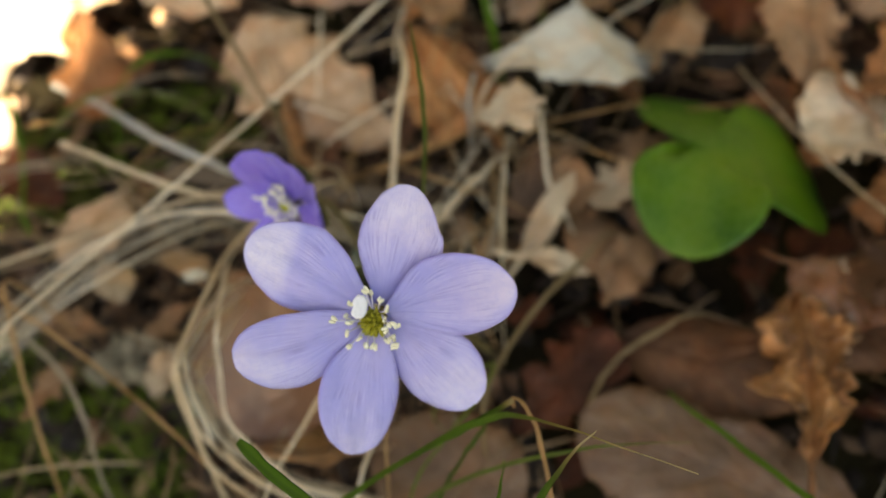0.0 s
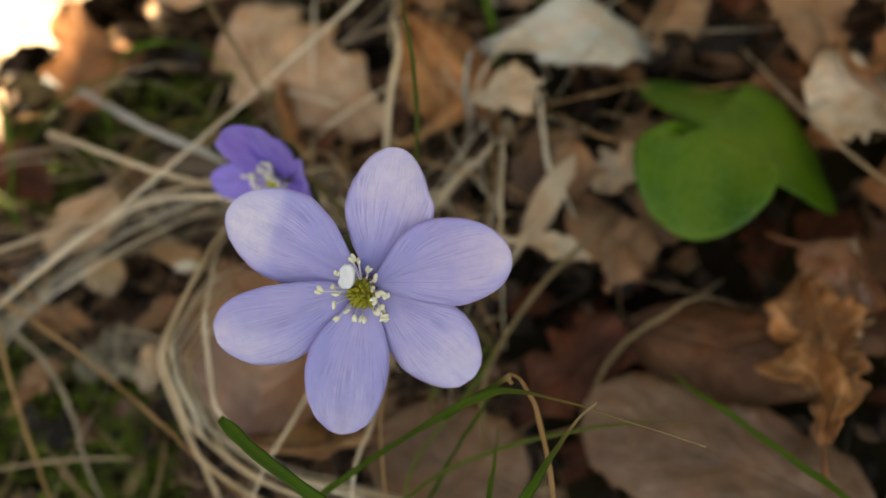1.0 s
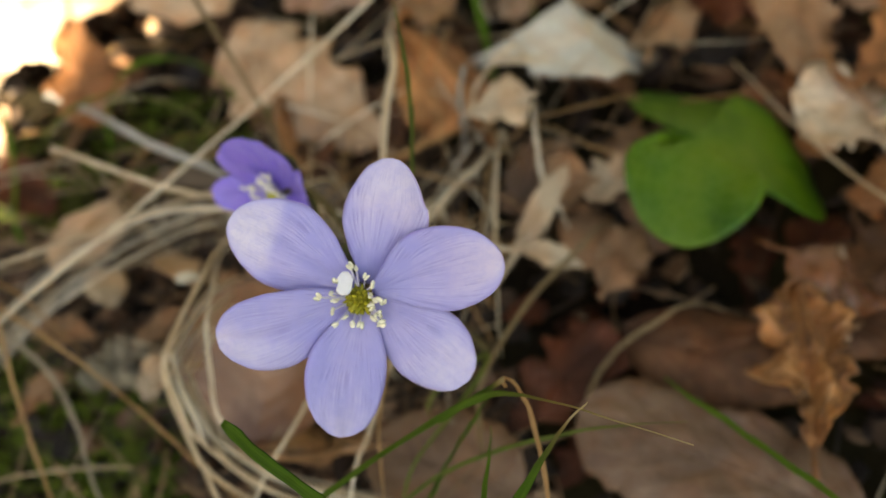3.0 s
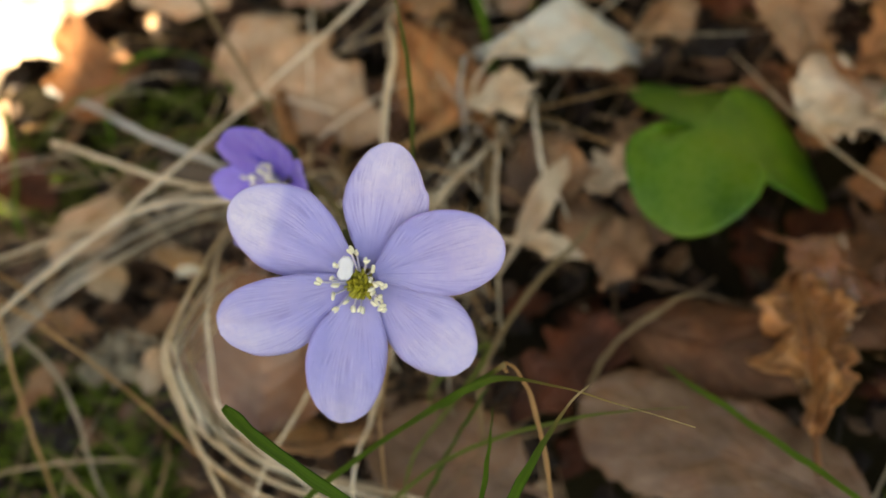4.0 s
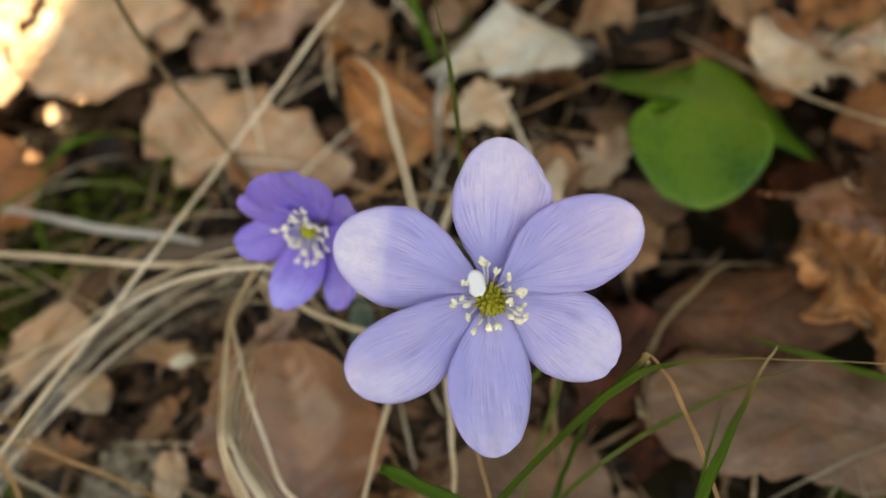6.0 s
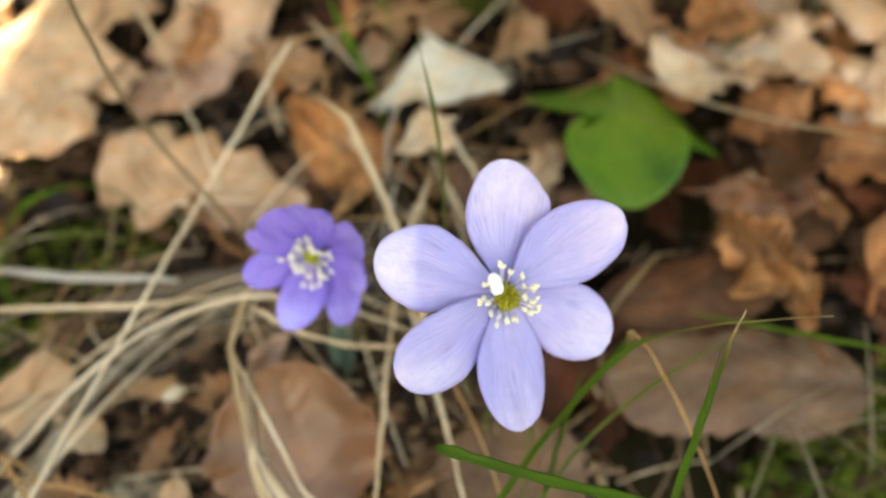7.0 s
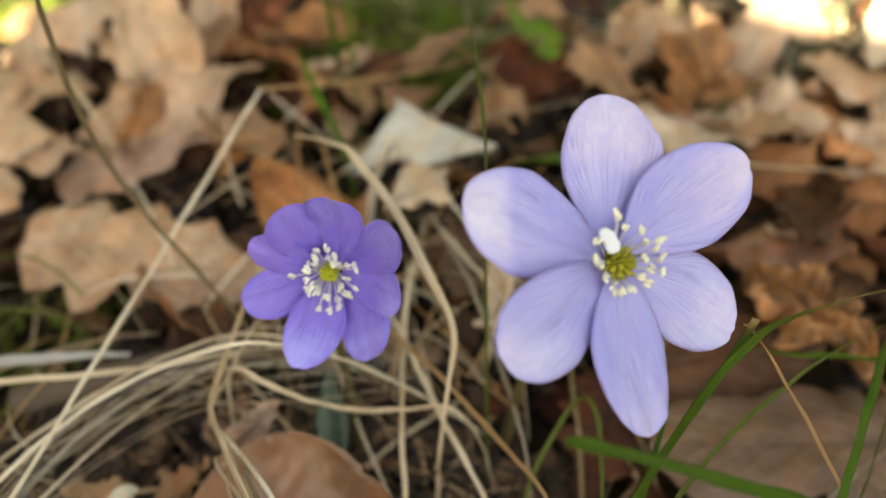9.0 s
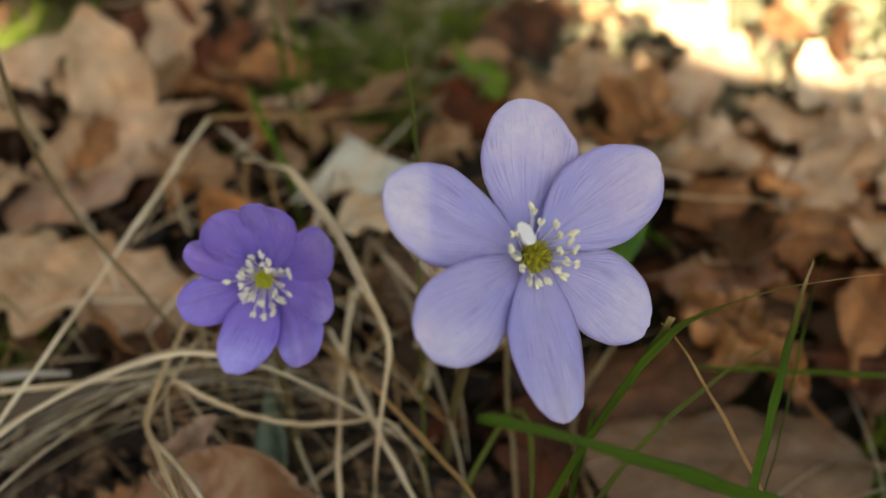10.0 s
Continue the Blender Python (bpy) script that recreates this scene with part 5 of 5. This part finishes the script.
blade([(-15.7, -8.2, 50.8), (-11.0, -16.6, 51.1), (-3.6, -24.3, 43.8), (13.8, -35.9, 29.4)], 1.45, GRASS, end=(34, -48, -11), taper=[(0, 0.5), (0.06, 0.9), (0.4, 0.85), (0.7, 0.6), (1, 0.4)], label="broad dark green grass blade pointing up")
blade([(14.2, 29.8, 60.5), (13.6, 29.2, 56), (14.0, 26.6, 49.5), (9.2, 22.5, 36.8)], 0.55, GRASS_OLIVE, end=(5, 18, -11), taper=(0.2, 1.0), label="single thin green grass blade standing up")
blade([(4.0, 8.2, 7.5), (11.4, 9.7, 10.9), (15.4, 10.0, 13.2), (11.5, 5.0, 14.8), (0.1, -3.3, 16.3)], 0.7, GRASS_OLIVE, start=(2, 8, -11), end=(-8, -12, -11))
blade([(33.4, -3.3, 11.7), (38.9, -15.0, 15.2), (45, -28, 19)], 0.85, GRASS, end=(70, -66, -11), taper=(0.3, 1.0))
blade([(-2, -9, 12), (4, -6, 20), (10, -4, 26)], 0.8, GRASS, start=(-8, -12, -11), taper=(1, 0.3))
blade([(45.3, 89.4, 0), (48, 92, 16), (49, 95, 34)], 1.1, GRASS, start=(44, 88, -11))
blade([(62, 111, -6), (63, 112, 14), (63, 113, 34)], 1.5, GRASS_BLUE, start=(62, 111, -12))
blade([(48, 97, -6), (50, 100, 14), (49, 103, 38)], 1.4, GRASS, start=(48, 96, -12))
blade([(31.5, 78.5, 4), (31.8, 83, 10), (32.4, 88, 17)], 1.7, GRASS, start=(31, 75, -10), taper=(1, 0.5))
blade([(-44, 96, -2), (-36, 100, 8), (-24, 92, 6)], 1.2, GRASS, start=(-48, 92, -11), end=(-18, 86, -4))
blade([(-60, 90, -2), (-46, 97, 8), (-30, 84, 5)], 0.9, GRASS_OLIVE, start=(-66, 84, -11), end=(-20, 76, -8))
blade([(90, 38, -6), (92, 34, 4), (95, 28, 8)], 1.2, GRASS, start=(88, 40, -12))
blade([(-66, 80, -4), (-58, 84, 8), (-60, 92, 14)], 1.4, GRASS, start=(-68, 76, -11))


# ---------------------------------------------------------------- small things
placed("young_leaf", (-8, 36, -10), (-4, 40, 4), 2.6, "ovate", YOUNG_LEAF, "small folded downy bluish green young leaf", fold=0.6, seed=31.0, stalk=0.001)
lobed_leaf("seedling_leaf", pose(0.083, 0.0755, 0.001, 24, 4, 40) @ Matrix.Scale(1.15, 4), [(30, 3), (60, 6.5), (90, 8), (120, 6.5), (148, 3), (175, 6), (200, 7), (230, 6), (260, 3), (290, 6), (320, 7), (350, 6)], [(90, 30, 0.002), (200, 30, -0.002), (320, 30, -0.002)], 0.0003, GREEN_LEAF,
           "small bright green seedling leaf in the litter", "leaf", mms([(80, 73, 3.2), (80, 74, -2), (81, 75, -6), (81, 75, -14)]))


rng_web = random.Random(27)
for i in range(12):
    q = rng_web.uniform
    x, y = q(-66, -30), q(72, 104)
    straw([(x - q(8, 18), y - q(-8, 10), q(-8, -2)), (x, y, q(-2, 7)), (x + q(8, 18), y + q(-10, 8), q(-7, 0))], q(0.3, 0.7), (STRAW, STRAW_DARK, STRAW_RUST)[i % 3], count=20, label="thin dry grass stalk over moss")


def build_twig():
    path = bezier(mms([(-36, 76, -5), (-18, 66, -4), (-8, 60, -5), (10, 50, -6)]), 24)
    path = path + np.array([[0.0006 * noise.noise((i * 0.4, k * 3.0, 2.0)) for k in range(3)] for i in range(24)])
    v, f, uv = tube(path, [0.0021 + 0.0004 * noise.noise((i * 0.5, 1.0, 0.0)) for i in range(24)], 9)
    tagged(mesh_object("twig", v, f, BARK, uv), "dark grey fallen twig lying in the litter", "twig")


build_twig()

rng_bundle = random.Random(12)
for i in range(14):
    q = rng_bundle.uniform
    straw([(q(-84, -62), q(38, 62), q(-6, 8)), (q(-50, -40), q(50, 60), q(0, 12)), (q(-36, -28), q(52, 62), q(2, 12)), (q(-18, -12), q(40, 52), q(4, 14))], q(0.18, 0.6), (STRAW, STRAW_SILVER, STRAW_GREY, STRAW)[i % 4], end=(q(4, 16), q(26, 42), -9),
          label="thin dry grass stalk in a swept bundle")


def build_shell():
    pieces = []
    for i in range(26):
        a, k = i * 0.55, 0.86 ** (i * 0.5)
        pieces.append(blob((0.0016 * k * math.cos(a), 0.0016 * k * math.sin(a), 0.0019 * (1 - k)), (0.0012 * k, 0.0012 * k, 0.0011 * k), 5, 8))
    v, f, uv = joined(pieces)
    ob = mesh_object("snail_shell", v, f, SHELL, uv)
    ob.matrix_basis = pose(-0.0341, 0.0487, -0.002, 35, 20, 0) @ Matrix.Diagonal((0.95, 0.6, 0.6, 1))
    tagged(ob, "small cream snail shell on dark soil", "shell")


build_shell()


def build_lichen():
    rng = random.Random(8)
    pieces = []
    for i in range(46):
        a, r, ln = rng.uniform(0, 6.28), 0.0075 * rng.random() ** 0.6, rng.uniform(0.0015, 0.0038)
        m = pose(r * math.cos(a), r * math.sin(a) * 0.7, rng.uniform(0.0005, 0.004), rng.gauss(0, 28), rng.gauss(0, 28), rng.uniform(0, 360))
        pieces.append(sheet([[tuple(m @ Vector((ln * 0.4 * (v - 1.5) / 1.5 * rng.uniform(0.5, 1.1), ln * (u - 2) / 4 + 0.0003 * rng.uniform(-1, 1), 0.0005 * rng.uniform(-1, 1)))) for v in range(4)] for u in range(5)], 0.00025))
    v, f, uv = joined(pieces)
    ob = mesh_object("lichen_tuft", v, f, LICHEN, uv)
    ob.matrix_basis = pose(-0.051, 0.040, -0.012)
    tagged(ob, "grey flaky lichen tuft on the soil", "lichen")


build_lichen()


# ---------------------------------------------------------------- litter
def build_litter():
    rng = random.Random(21)
    kinds = [("oak", 0.036, 0.013, dict(curl=-45, crumple=0.0034, bend=-14)), ("ovate", 0.030, 0.010, dict(curl=-85, crumple=0.0024, bend=-10)), ("oak", 0.040, 0.015, dict(curl=34, crumple=0.0040, bend=16)),
             ("round", 0.024, 0.011, dict(curl=55, crumple=0.0026, bend=20)), ("ovate", 0.026, 0.008, dict(curl=120, crumple=0.0028, bend=24)), ("oak", 0.030, 0.012, dict(curl=-110, crumple=0.0040, bend=-36)),
             ("poplar", 0.028, 0.011, dict(curl=-50, crumple=0.0030, bend=-20)), ("oak", 0.026, 0.011, dict(curl=80, crumple=0.0045, bend=-30))]
    labels = {"oak": "brown lobed dead oak leaf in the litter", "ovate": "brown curled dead leaf in the litter", "round": "rounded brown dead leaf in the litter", "poplar": "pointed brown dead leaf in the litter"}
    made = []
    for i in range(290):
        k = i % len(kinds)
        x, y = rng.uniform(-0.10, 0.20), rng.uniform(-0.07, 0.24)
        if MOSSY(x, y) and rng.random() < 0.7:
            continue
        if x < -0.02 and y < 0.075 and rng.random() < 0.88:
            continue
        if 0.002 < x < 0.085 and -0.06 < y < 0.045 and rng.random() < (1.1 if x < 0.055 and -0.03 < y < 0.03 else 0.95):
            continue
        z = soil_height(x, y) + rng.uniform(0.003, 0.0125)
        m = pose(x, y, z, rng.gauss(0, 22), rng.gauss(0, 30), rng.uniform(0, 360)) @ Matrix.Diagonal((*[rng.uniform(0.4, 0.95)] * 3, 1))
        if k < len(made):
            copy_thing(made[k], m)
        else:
            kind, length, half, shape = kinds[k]
            made.append(dead_leaf("litter_leaf", m, kind, length, half, LITTER, labels[kind], group="leaf litter", seed=40.0 + k * 3.3, nu=22, nv=9, **shape))


def MOSSY(x, y):
    """Where moss grows: round the left of the flowers and in a band behind them."""
    for cx, cy, rx, ry in ((-0.072, 0.022, 0.030, 0.030), (-0.052, 0.092, 0.040, 0.018), (0.092, 0.118, 0.045, 0.024), (0.045, 0.19, 0.03, 0.015), (0.05, -0.034, 0.034, 0.014)):
        if ((x - cx) / rx) ** 2 + ((y - cy) / ry) ** 2 < 1 + 0.5 * noise.noise((x * 60, y * 60, 5.0)):
            return True
    return False


build_litter()


def build_loose_stalks():
    rng = random.Random(33)
    mats = [STRAW, STRAW, STRAW_RUST, STRAW, STRAW_DARK]
    for i in range(95):
        x, y, a, ln = rng.uniform(-0.09, 0.16), rng.uniform(-0.05, 0.17), rng.uniform(0, math.pi), rng.uniform(14, 46)
        if i % 5 == 0:
            x, y = rng.uniform(-0.08, 0.03), rng.uniform(0.0, 0.09)
        if 0.008 < x < 0.10 and y < 0.065:
            continue
        dx, dy = math.cos(a) * ln / 2, math.sin(a) * ln / 2
        x, y = x * 1000, y * 1000
        z = rng.uniform(-9, -3)
        straw([(x - dx, y - dy, z - 2), (x + rng.uniform(-6, 6), y + rng.uniform(-6, 6), z + rng.uniform(2, 7)), (x + dx, y + dy, z - 2 + rng.uniform(-1, 3))], rng.uniform(0.3, 0.9), mats[i % 5], count=18,
              label="thin dry grass stalk lying in the litter")


build_loose_stalks()


def build_fine_stalks():
    rng = random.Random(46)
    mats = [STRAW_RUST, STRAW, STRAW_RUST, STRAW_DARK, STRAW]
    for i in range(70):
        x, y, a, ln = rng.uniform(-4, 70), rng.uniform(34, 100), rng.uniform(-0.4, 2.2), rng.uniform(12, 34)
        if i % 4 == 0:
            x, y = rng.uniform(10, 44), rng.uniform(26, 60)
        if math.hypot(x - 60, y - 36) < 27 + ln * 0.2:
            continue
        dx, dy, z = math.cos(a) * ln / 2, math.sin(a) * ln / 2, rng.uniform(-7, 1)
        straw([(x - dx, y - dy, z - 3), (x + rng.uniform(-4, 4), y + rng.uniform(-4, 4), z + rng.uniform(0, 4)), (x + dx, y + dy, z - 2 + rng.uniform(-2, 3))], rng.uniform(0.35, 0.8), mats[i % 5], count=18,
              label="thin brown dry grass stalk between leaves")


build_fine_stalks()
for i, (x, y, a) in enumerate(((30, -24, 20), (36, -28, 60), (42, -24, 100), (48, -30, 150), (26, -30, 130), (54, -26, 40), (38, -20, 170))):
    dx, dy = 14 * math.cos(radians(a)), 14 * math.sin(radians(a))
    straw([(x - dx, y - dy, -10), (x, y, -2 - i % 3), (x + dx, y + dy, -9)], 0.5, STRAW_GREY, count=18, label="thin pale dry grass stalk over moss")


# dark red leaves added on the dimmer side; their colour holds that shade
def build_shade_toned_leaves():
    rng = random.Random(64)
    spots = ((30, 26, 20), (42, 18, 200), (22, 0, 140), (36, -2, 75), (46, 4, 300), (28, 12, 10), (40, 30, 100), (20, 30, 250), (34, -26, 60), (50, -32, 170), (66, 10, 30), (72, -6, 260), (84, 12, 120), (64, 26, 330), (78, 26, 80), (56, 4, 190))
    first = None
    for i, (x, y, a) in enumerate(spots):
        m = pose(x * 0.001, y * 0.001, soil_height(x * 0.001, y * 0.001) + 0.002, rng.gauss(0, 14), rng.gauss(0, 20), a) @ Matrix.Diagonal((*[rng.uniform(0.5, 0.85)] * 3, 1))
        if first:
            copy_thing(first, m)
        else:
            first = dead_leaf("damp_dark_leaf", m, "oak", 0.030, 0.012, DARKRED, "dark red brown leaf on the soil, toned for shade", group="damp leaves", curl=-60, crumple=0.004, bend=-20, seed=71.0, nu=22, nv=9)


build_shade_toned_leaves()


def build_fibres():
    rng = random.Random(77)
    pieces = []
    for i in range(2000):
        x, y, a, ln = rng.uniform(-0.10, 0.19), rng.uniform(-0.06, 0.21), rng.uniform(0, 6.28), rng.uniform(0.005, 0.024)
        if i % 2:
            x, y = rng.uniform(-0.085, 0.012), rng.uniform(-0.02, 0.08)
        if x < 0 and y < 0.07 and MOSSY(x, y) and rng.random() < 0.85:
            continue
        z = soil_height(x, y) + rng.uniform(0.002, 0.009)
        d = np.array((math.cos(a), math.sin(a), rng.uniform(-0.12, 0.12))) * ln
        c = np.array((x, y, z))
        pieces.append(tube(bezier([c - d / 2, c + np.array((rng.uniform(-1, 1), rng.uniform(-1, 1), 0.4)) * ln * 0.2, c + d / 2], 6), rng.uniform(0.0001, 0.00032), 4, 0.6))
    v, f, uv = joined(pieces)
    tagged(mesh_object("dry_fibres", v, f, STRAW_ISLAND, uv), "fine dry grass fibres and needles strewn over the litter", "plant debris", kind="stuff")


def island_material(name, stops, rough):
    m, n, l, b = material(name)
    r = ramp_node(n, stops)
    g = n.new("ShaderNodeNewGeometry").outputs["Random Per Island"]
    f = noise_node(n, l, coords(n), 800.0, 4.0)
    l.new(math_node(n, l, "ADD", math_node(n, l, "MULTIPLY", g, 0.8), math_node(n, l, "MULTIPLY", f, 0.3)), r.inputs[0])
    l.new(r.outputs[0], b.inputs["Base Color"])
    b.inputs["Roughness"].default_value = rough
    bump_node(n, l, f, 0.5, 0.0004, b)
    return m


STRAW_ISLAND = island_material("mixed_fibres", [(0.25, (0.010, 0.005, 0.003)), (0.6, (0.055, 0.027, 0.014)), (0.84, (0.30, 0.185, 0.10)), (1.0, (0.70, 0.56, 0.39))], 0.6)
CRUMB_ISLAND = island_material("mixed_crumbs", [(0.1, (0.007, 0.004, 0.003)), (0.55, (0.025, 0.014, 0.009)), (0.85, (0.09, 0.05, 0.028)), (1.0, (0.26, 0.17, 0.1))], 0.9)
build_fibres()


def build_crumbs():
    rng = random.Random(91)
    verts, faces = [], []
    for i in range(2600):
        x, y = rng.uniform(-0.10, 0.19), rng.uniform(-0.07, 0.21)
        s, a = rng.uniform(0.0008, 0.0034), rng.uniform(0, 6.28)
        z = soil_height(x, y) + rng.uniform(0.0002, 0.0022)
        tx, ty = rng.gauss(0, 0.45), rng.gauss(0, 0.45)
        k = len(verts)
        n = 6
        for ring, h in ((1.0, 0.0), (0.7, 0.25)):
            for j in range(n):
                b2 = a + 2 * math.pi * j / n
                r = s * ring * (0.6 + 0.4 * noise.noise((x * 900 + j, y * 900, 1.0)) + (0.35 if j % 3 == 0 else 0))
                px, py = r * math.cos(b2), r * math.sin(b2)
                verts.append((x + px, y + py, z + px * tx + py * ty + h * s))
        faces.append(tuple(k + n + j for j in range(n)))
        faces += [(k + j, k + (j + 1) % n, k + n + (j + 1) % n, k + n + j) for j in range(n)]
    tagged(mesh_object("leaf_crumbs", verts, faces, CRUMB_ISLAND, [(0, 0)] * len(verts), False), "brown crumbs of rotted leaves on the soil", "plant debris", kind="stuff")


build_crumbs()


def build_fragments():
    rng = random.Random(17)
    pieces = []
    for i in range(1900):
        x, y = rng.uniform(-0.10, 0.19), rng.uniform(-0.07, 0.21)
        if i % 2:
            x, y = rng.uniform(-0.08, 0.012), rng.uniform(-0.02, 0.08)
        if (MOSSY(x, y) or (0.012 < x < 0.085 and y < 0.04)) and rng.random() < 0.85:
            continue
        ln, wd, cu = rng.uniform(0.003, 0.010), rng.uniform(0.002, 0.005), rng.uniform(-160, 160)
        m = pose(x, y, soil_height(x, y) + rng.uniform(0.001, 0.005), rng.gauss(0, 24), rng.gauss(0, 30), rng.uniform(0, 360))
        g = [[m @ Vector((wd * (v - 2) / 2 * (0.75 + 0.4 * rng.random()) * (0.55 if u in (0, 4) else 1.0), ln * (u - 2) / 4 + 0.0008 * rng.uniform(-1, 1), cu * (wd * (v - 2) / 2) ** 2 + 0.0006 * rng.uniform(-1, 1)))
              for v in range(5)] for u in range(5)]
        pieces.append(sheet([[tuple(p) for p in row] for row in g], 0.0002))
    v, f, uv = joined(pieces)
    tagged(mesh_object("leaf_fragments", v, f, FRAGMENT_ISLAND, uv), "torn brown fragments of dead leaves", "plant debris", kind="stuff")


FRAGMENT_ISLAND = island_material("mixed_fragments", [(0.25, (0.008, 0.004, 0.003)), (0.6, (0.03, 0.013, 0.007)), (0.84, (0.16, 0.075, 0.035)), (1.0, (0.5, 0.33, 0.2))], 0.65)
build_fragments()


def build_moss():
    rng = random.Random(55)
    verts, faces = [], []
    tries = 0
    while tries < 34000 and len(faces) < 110000:
        tries += 1
        x, y = rng.uniform(-0.12, 0.16), rng.uniform(-0.07, 0.22)
        if not MOSSY(x, y):
            continue
        if y > 0.06 and x < 0 and rng.random() < 0.55:
            continue
        z = soil_height(x, y)
        hgt = rng.uniform(0.003, 0.0075) * (0.7 + 0.6 * abs(noise.noise((x * 70, y * 70, 9.0))))
        lx, ly = rng.gauss(0, 0.25), rng.gauss(0, 0.25)
        for j in range(6):
            t, a = 0.35 + 0.65 * j / 5, j * 2.4 + rng.uniform(-0.4, 0.4)
            bx, by, bz = x + lx * hgt * t, y + ly * hgt * t, z + hgt * t
            ln, w = rng.uniform(0.0012, 0.0022), 0.00022
            k = len(verts)
            ca, sa = math.cos(a), math.sin(a)
            verts += [(bx - sa * w, by + ca * w, bz - 0.0003), (bx + sa * w, by - ca * w, bz - 0.0003), (bx + ca * ln, by + sa * ln, bz + ln * 0.55), (bx + ca * ln * 0.5, by + sa * ln * 0.5, bz + ln * 0.42)]
            faces += [(k, k + 1, k + 3), (k + 1, k + 2, k + 3), (k + 2, k, k + 3)]
    tagged(mesh_object("moss", verts, faces, MOSS, [(0, 0)] * len(verts), False), "dark green moss cushions between dead leaves", "moss", kind="stuff")


build_moss()


def build_far_cover():
    """Short pale grass and yellowish moss tips on the ground behind the leaves, partly in the sun."""
    rng = random.Random(113)
    verts, faces = [], []
    for i in range(14000):
        x, y = rng.uniform(0.09, 0.34), rng.uniform(-0.09, 0.26)
        if (x + y) * 0.7071 < 0.118 + 0.02 * noise.noise((x * 30, y * 30, 2.0)):
            continue
        z, a, ln = soil_height(x, y), rng.uniform(0, 6.28), rng.uniform(0.003, 0.009)
        ca, sa, w, lean = math.cos(a), math.sin(a), rng.uniform(0.0003, 0.0008), rng.uniform(0.4, 1.6)
        k = len(verts)
        verts += [(x - sa * w, y + ca * w, z), (x + sa * w, y - ca * w, z), (x + ca * ln * lean * 0.4 + sa * w * 0.7, y + sa * ln * lean * 0.4 - ca * w * 0.7, z + ln * 0.55),
                  (x + ca * ln * lean * 0.4 - sa * w * 0.7, y + sa * ln * lean * 0.4 + ca * w * 0.7, z + ln * 0.55 + w * 0.4), (x + ca * ln * lean, y + sa * ln * lean, z + ln * 0.8)]
        faces += [(k, k + 1, k + 2, k + 3), (k + 3, k + 2, k + 4)]
    tagged(mesh_object("short_grass", verts, faces, COVER_ISLAND, [(0, 0)] * len(verts), False), "short pale yellowish grass and moss tips", "grass", kind="stuff")


COVER_ISLAND = island_material("mixed_cover", [(0.1, (0.09, 0.115, 0.04)), (0.45, (0.21, 0.205, 0.11)), (0.75, (0.35, 0.32, 0.21)), (1.0, (0.48, 0.43, 0.32))], 0.7)
build_far_cover()
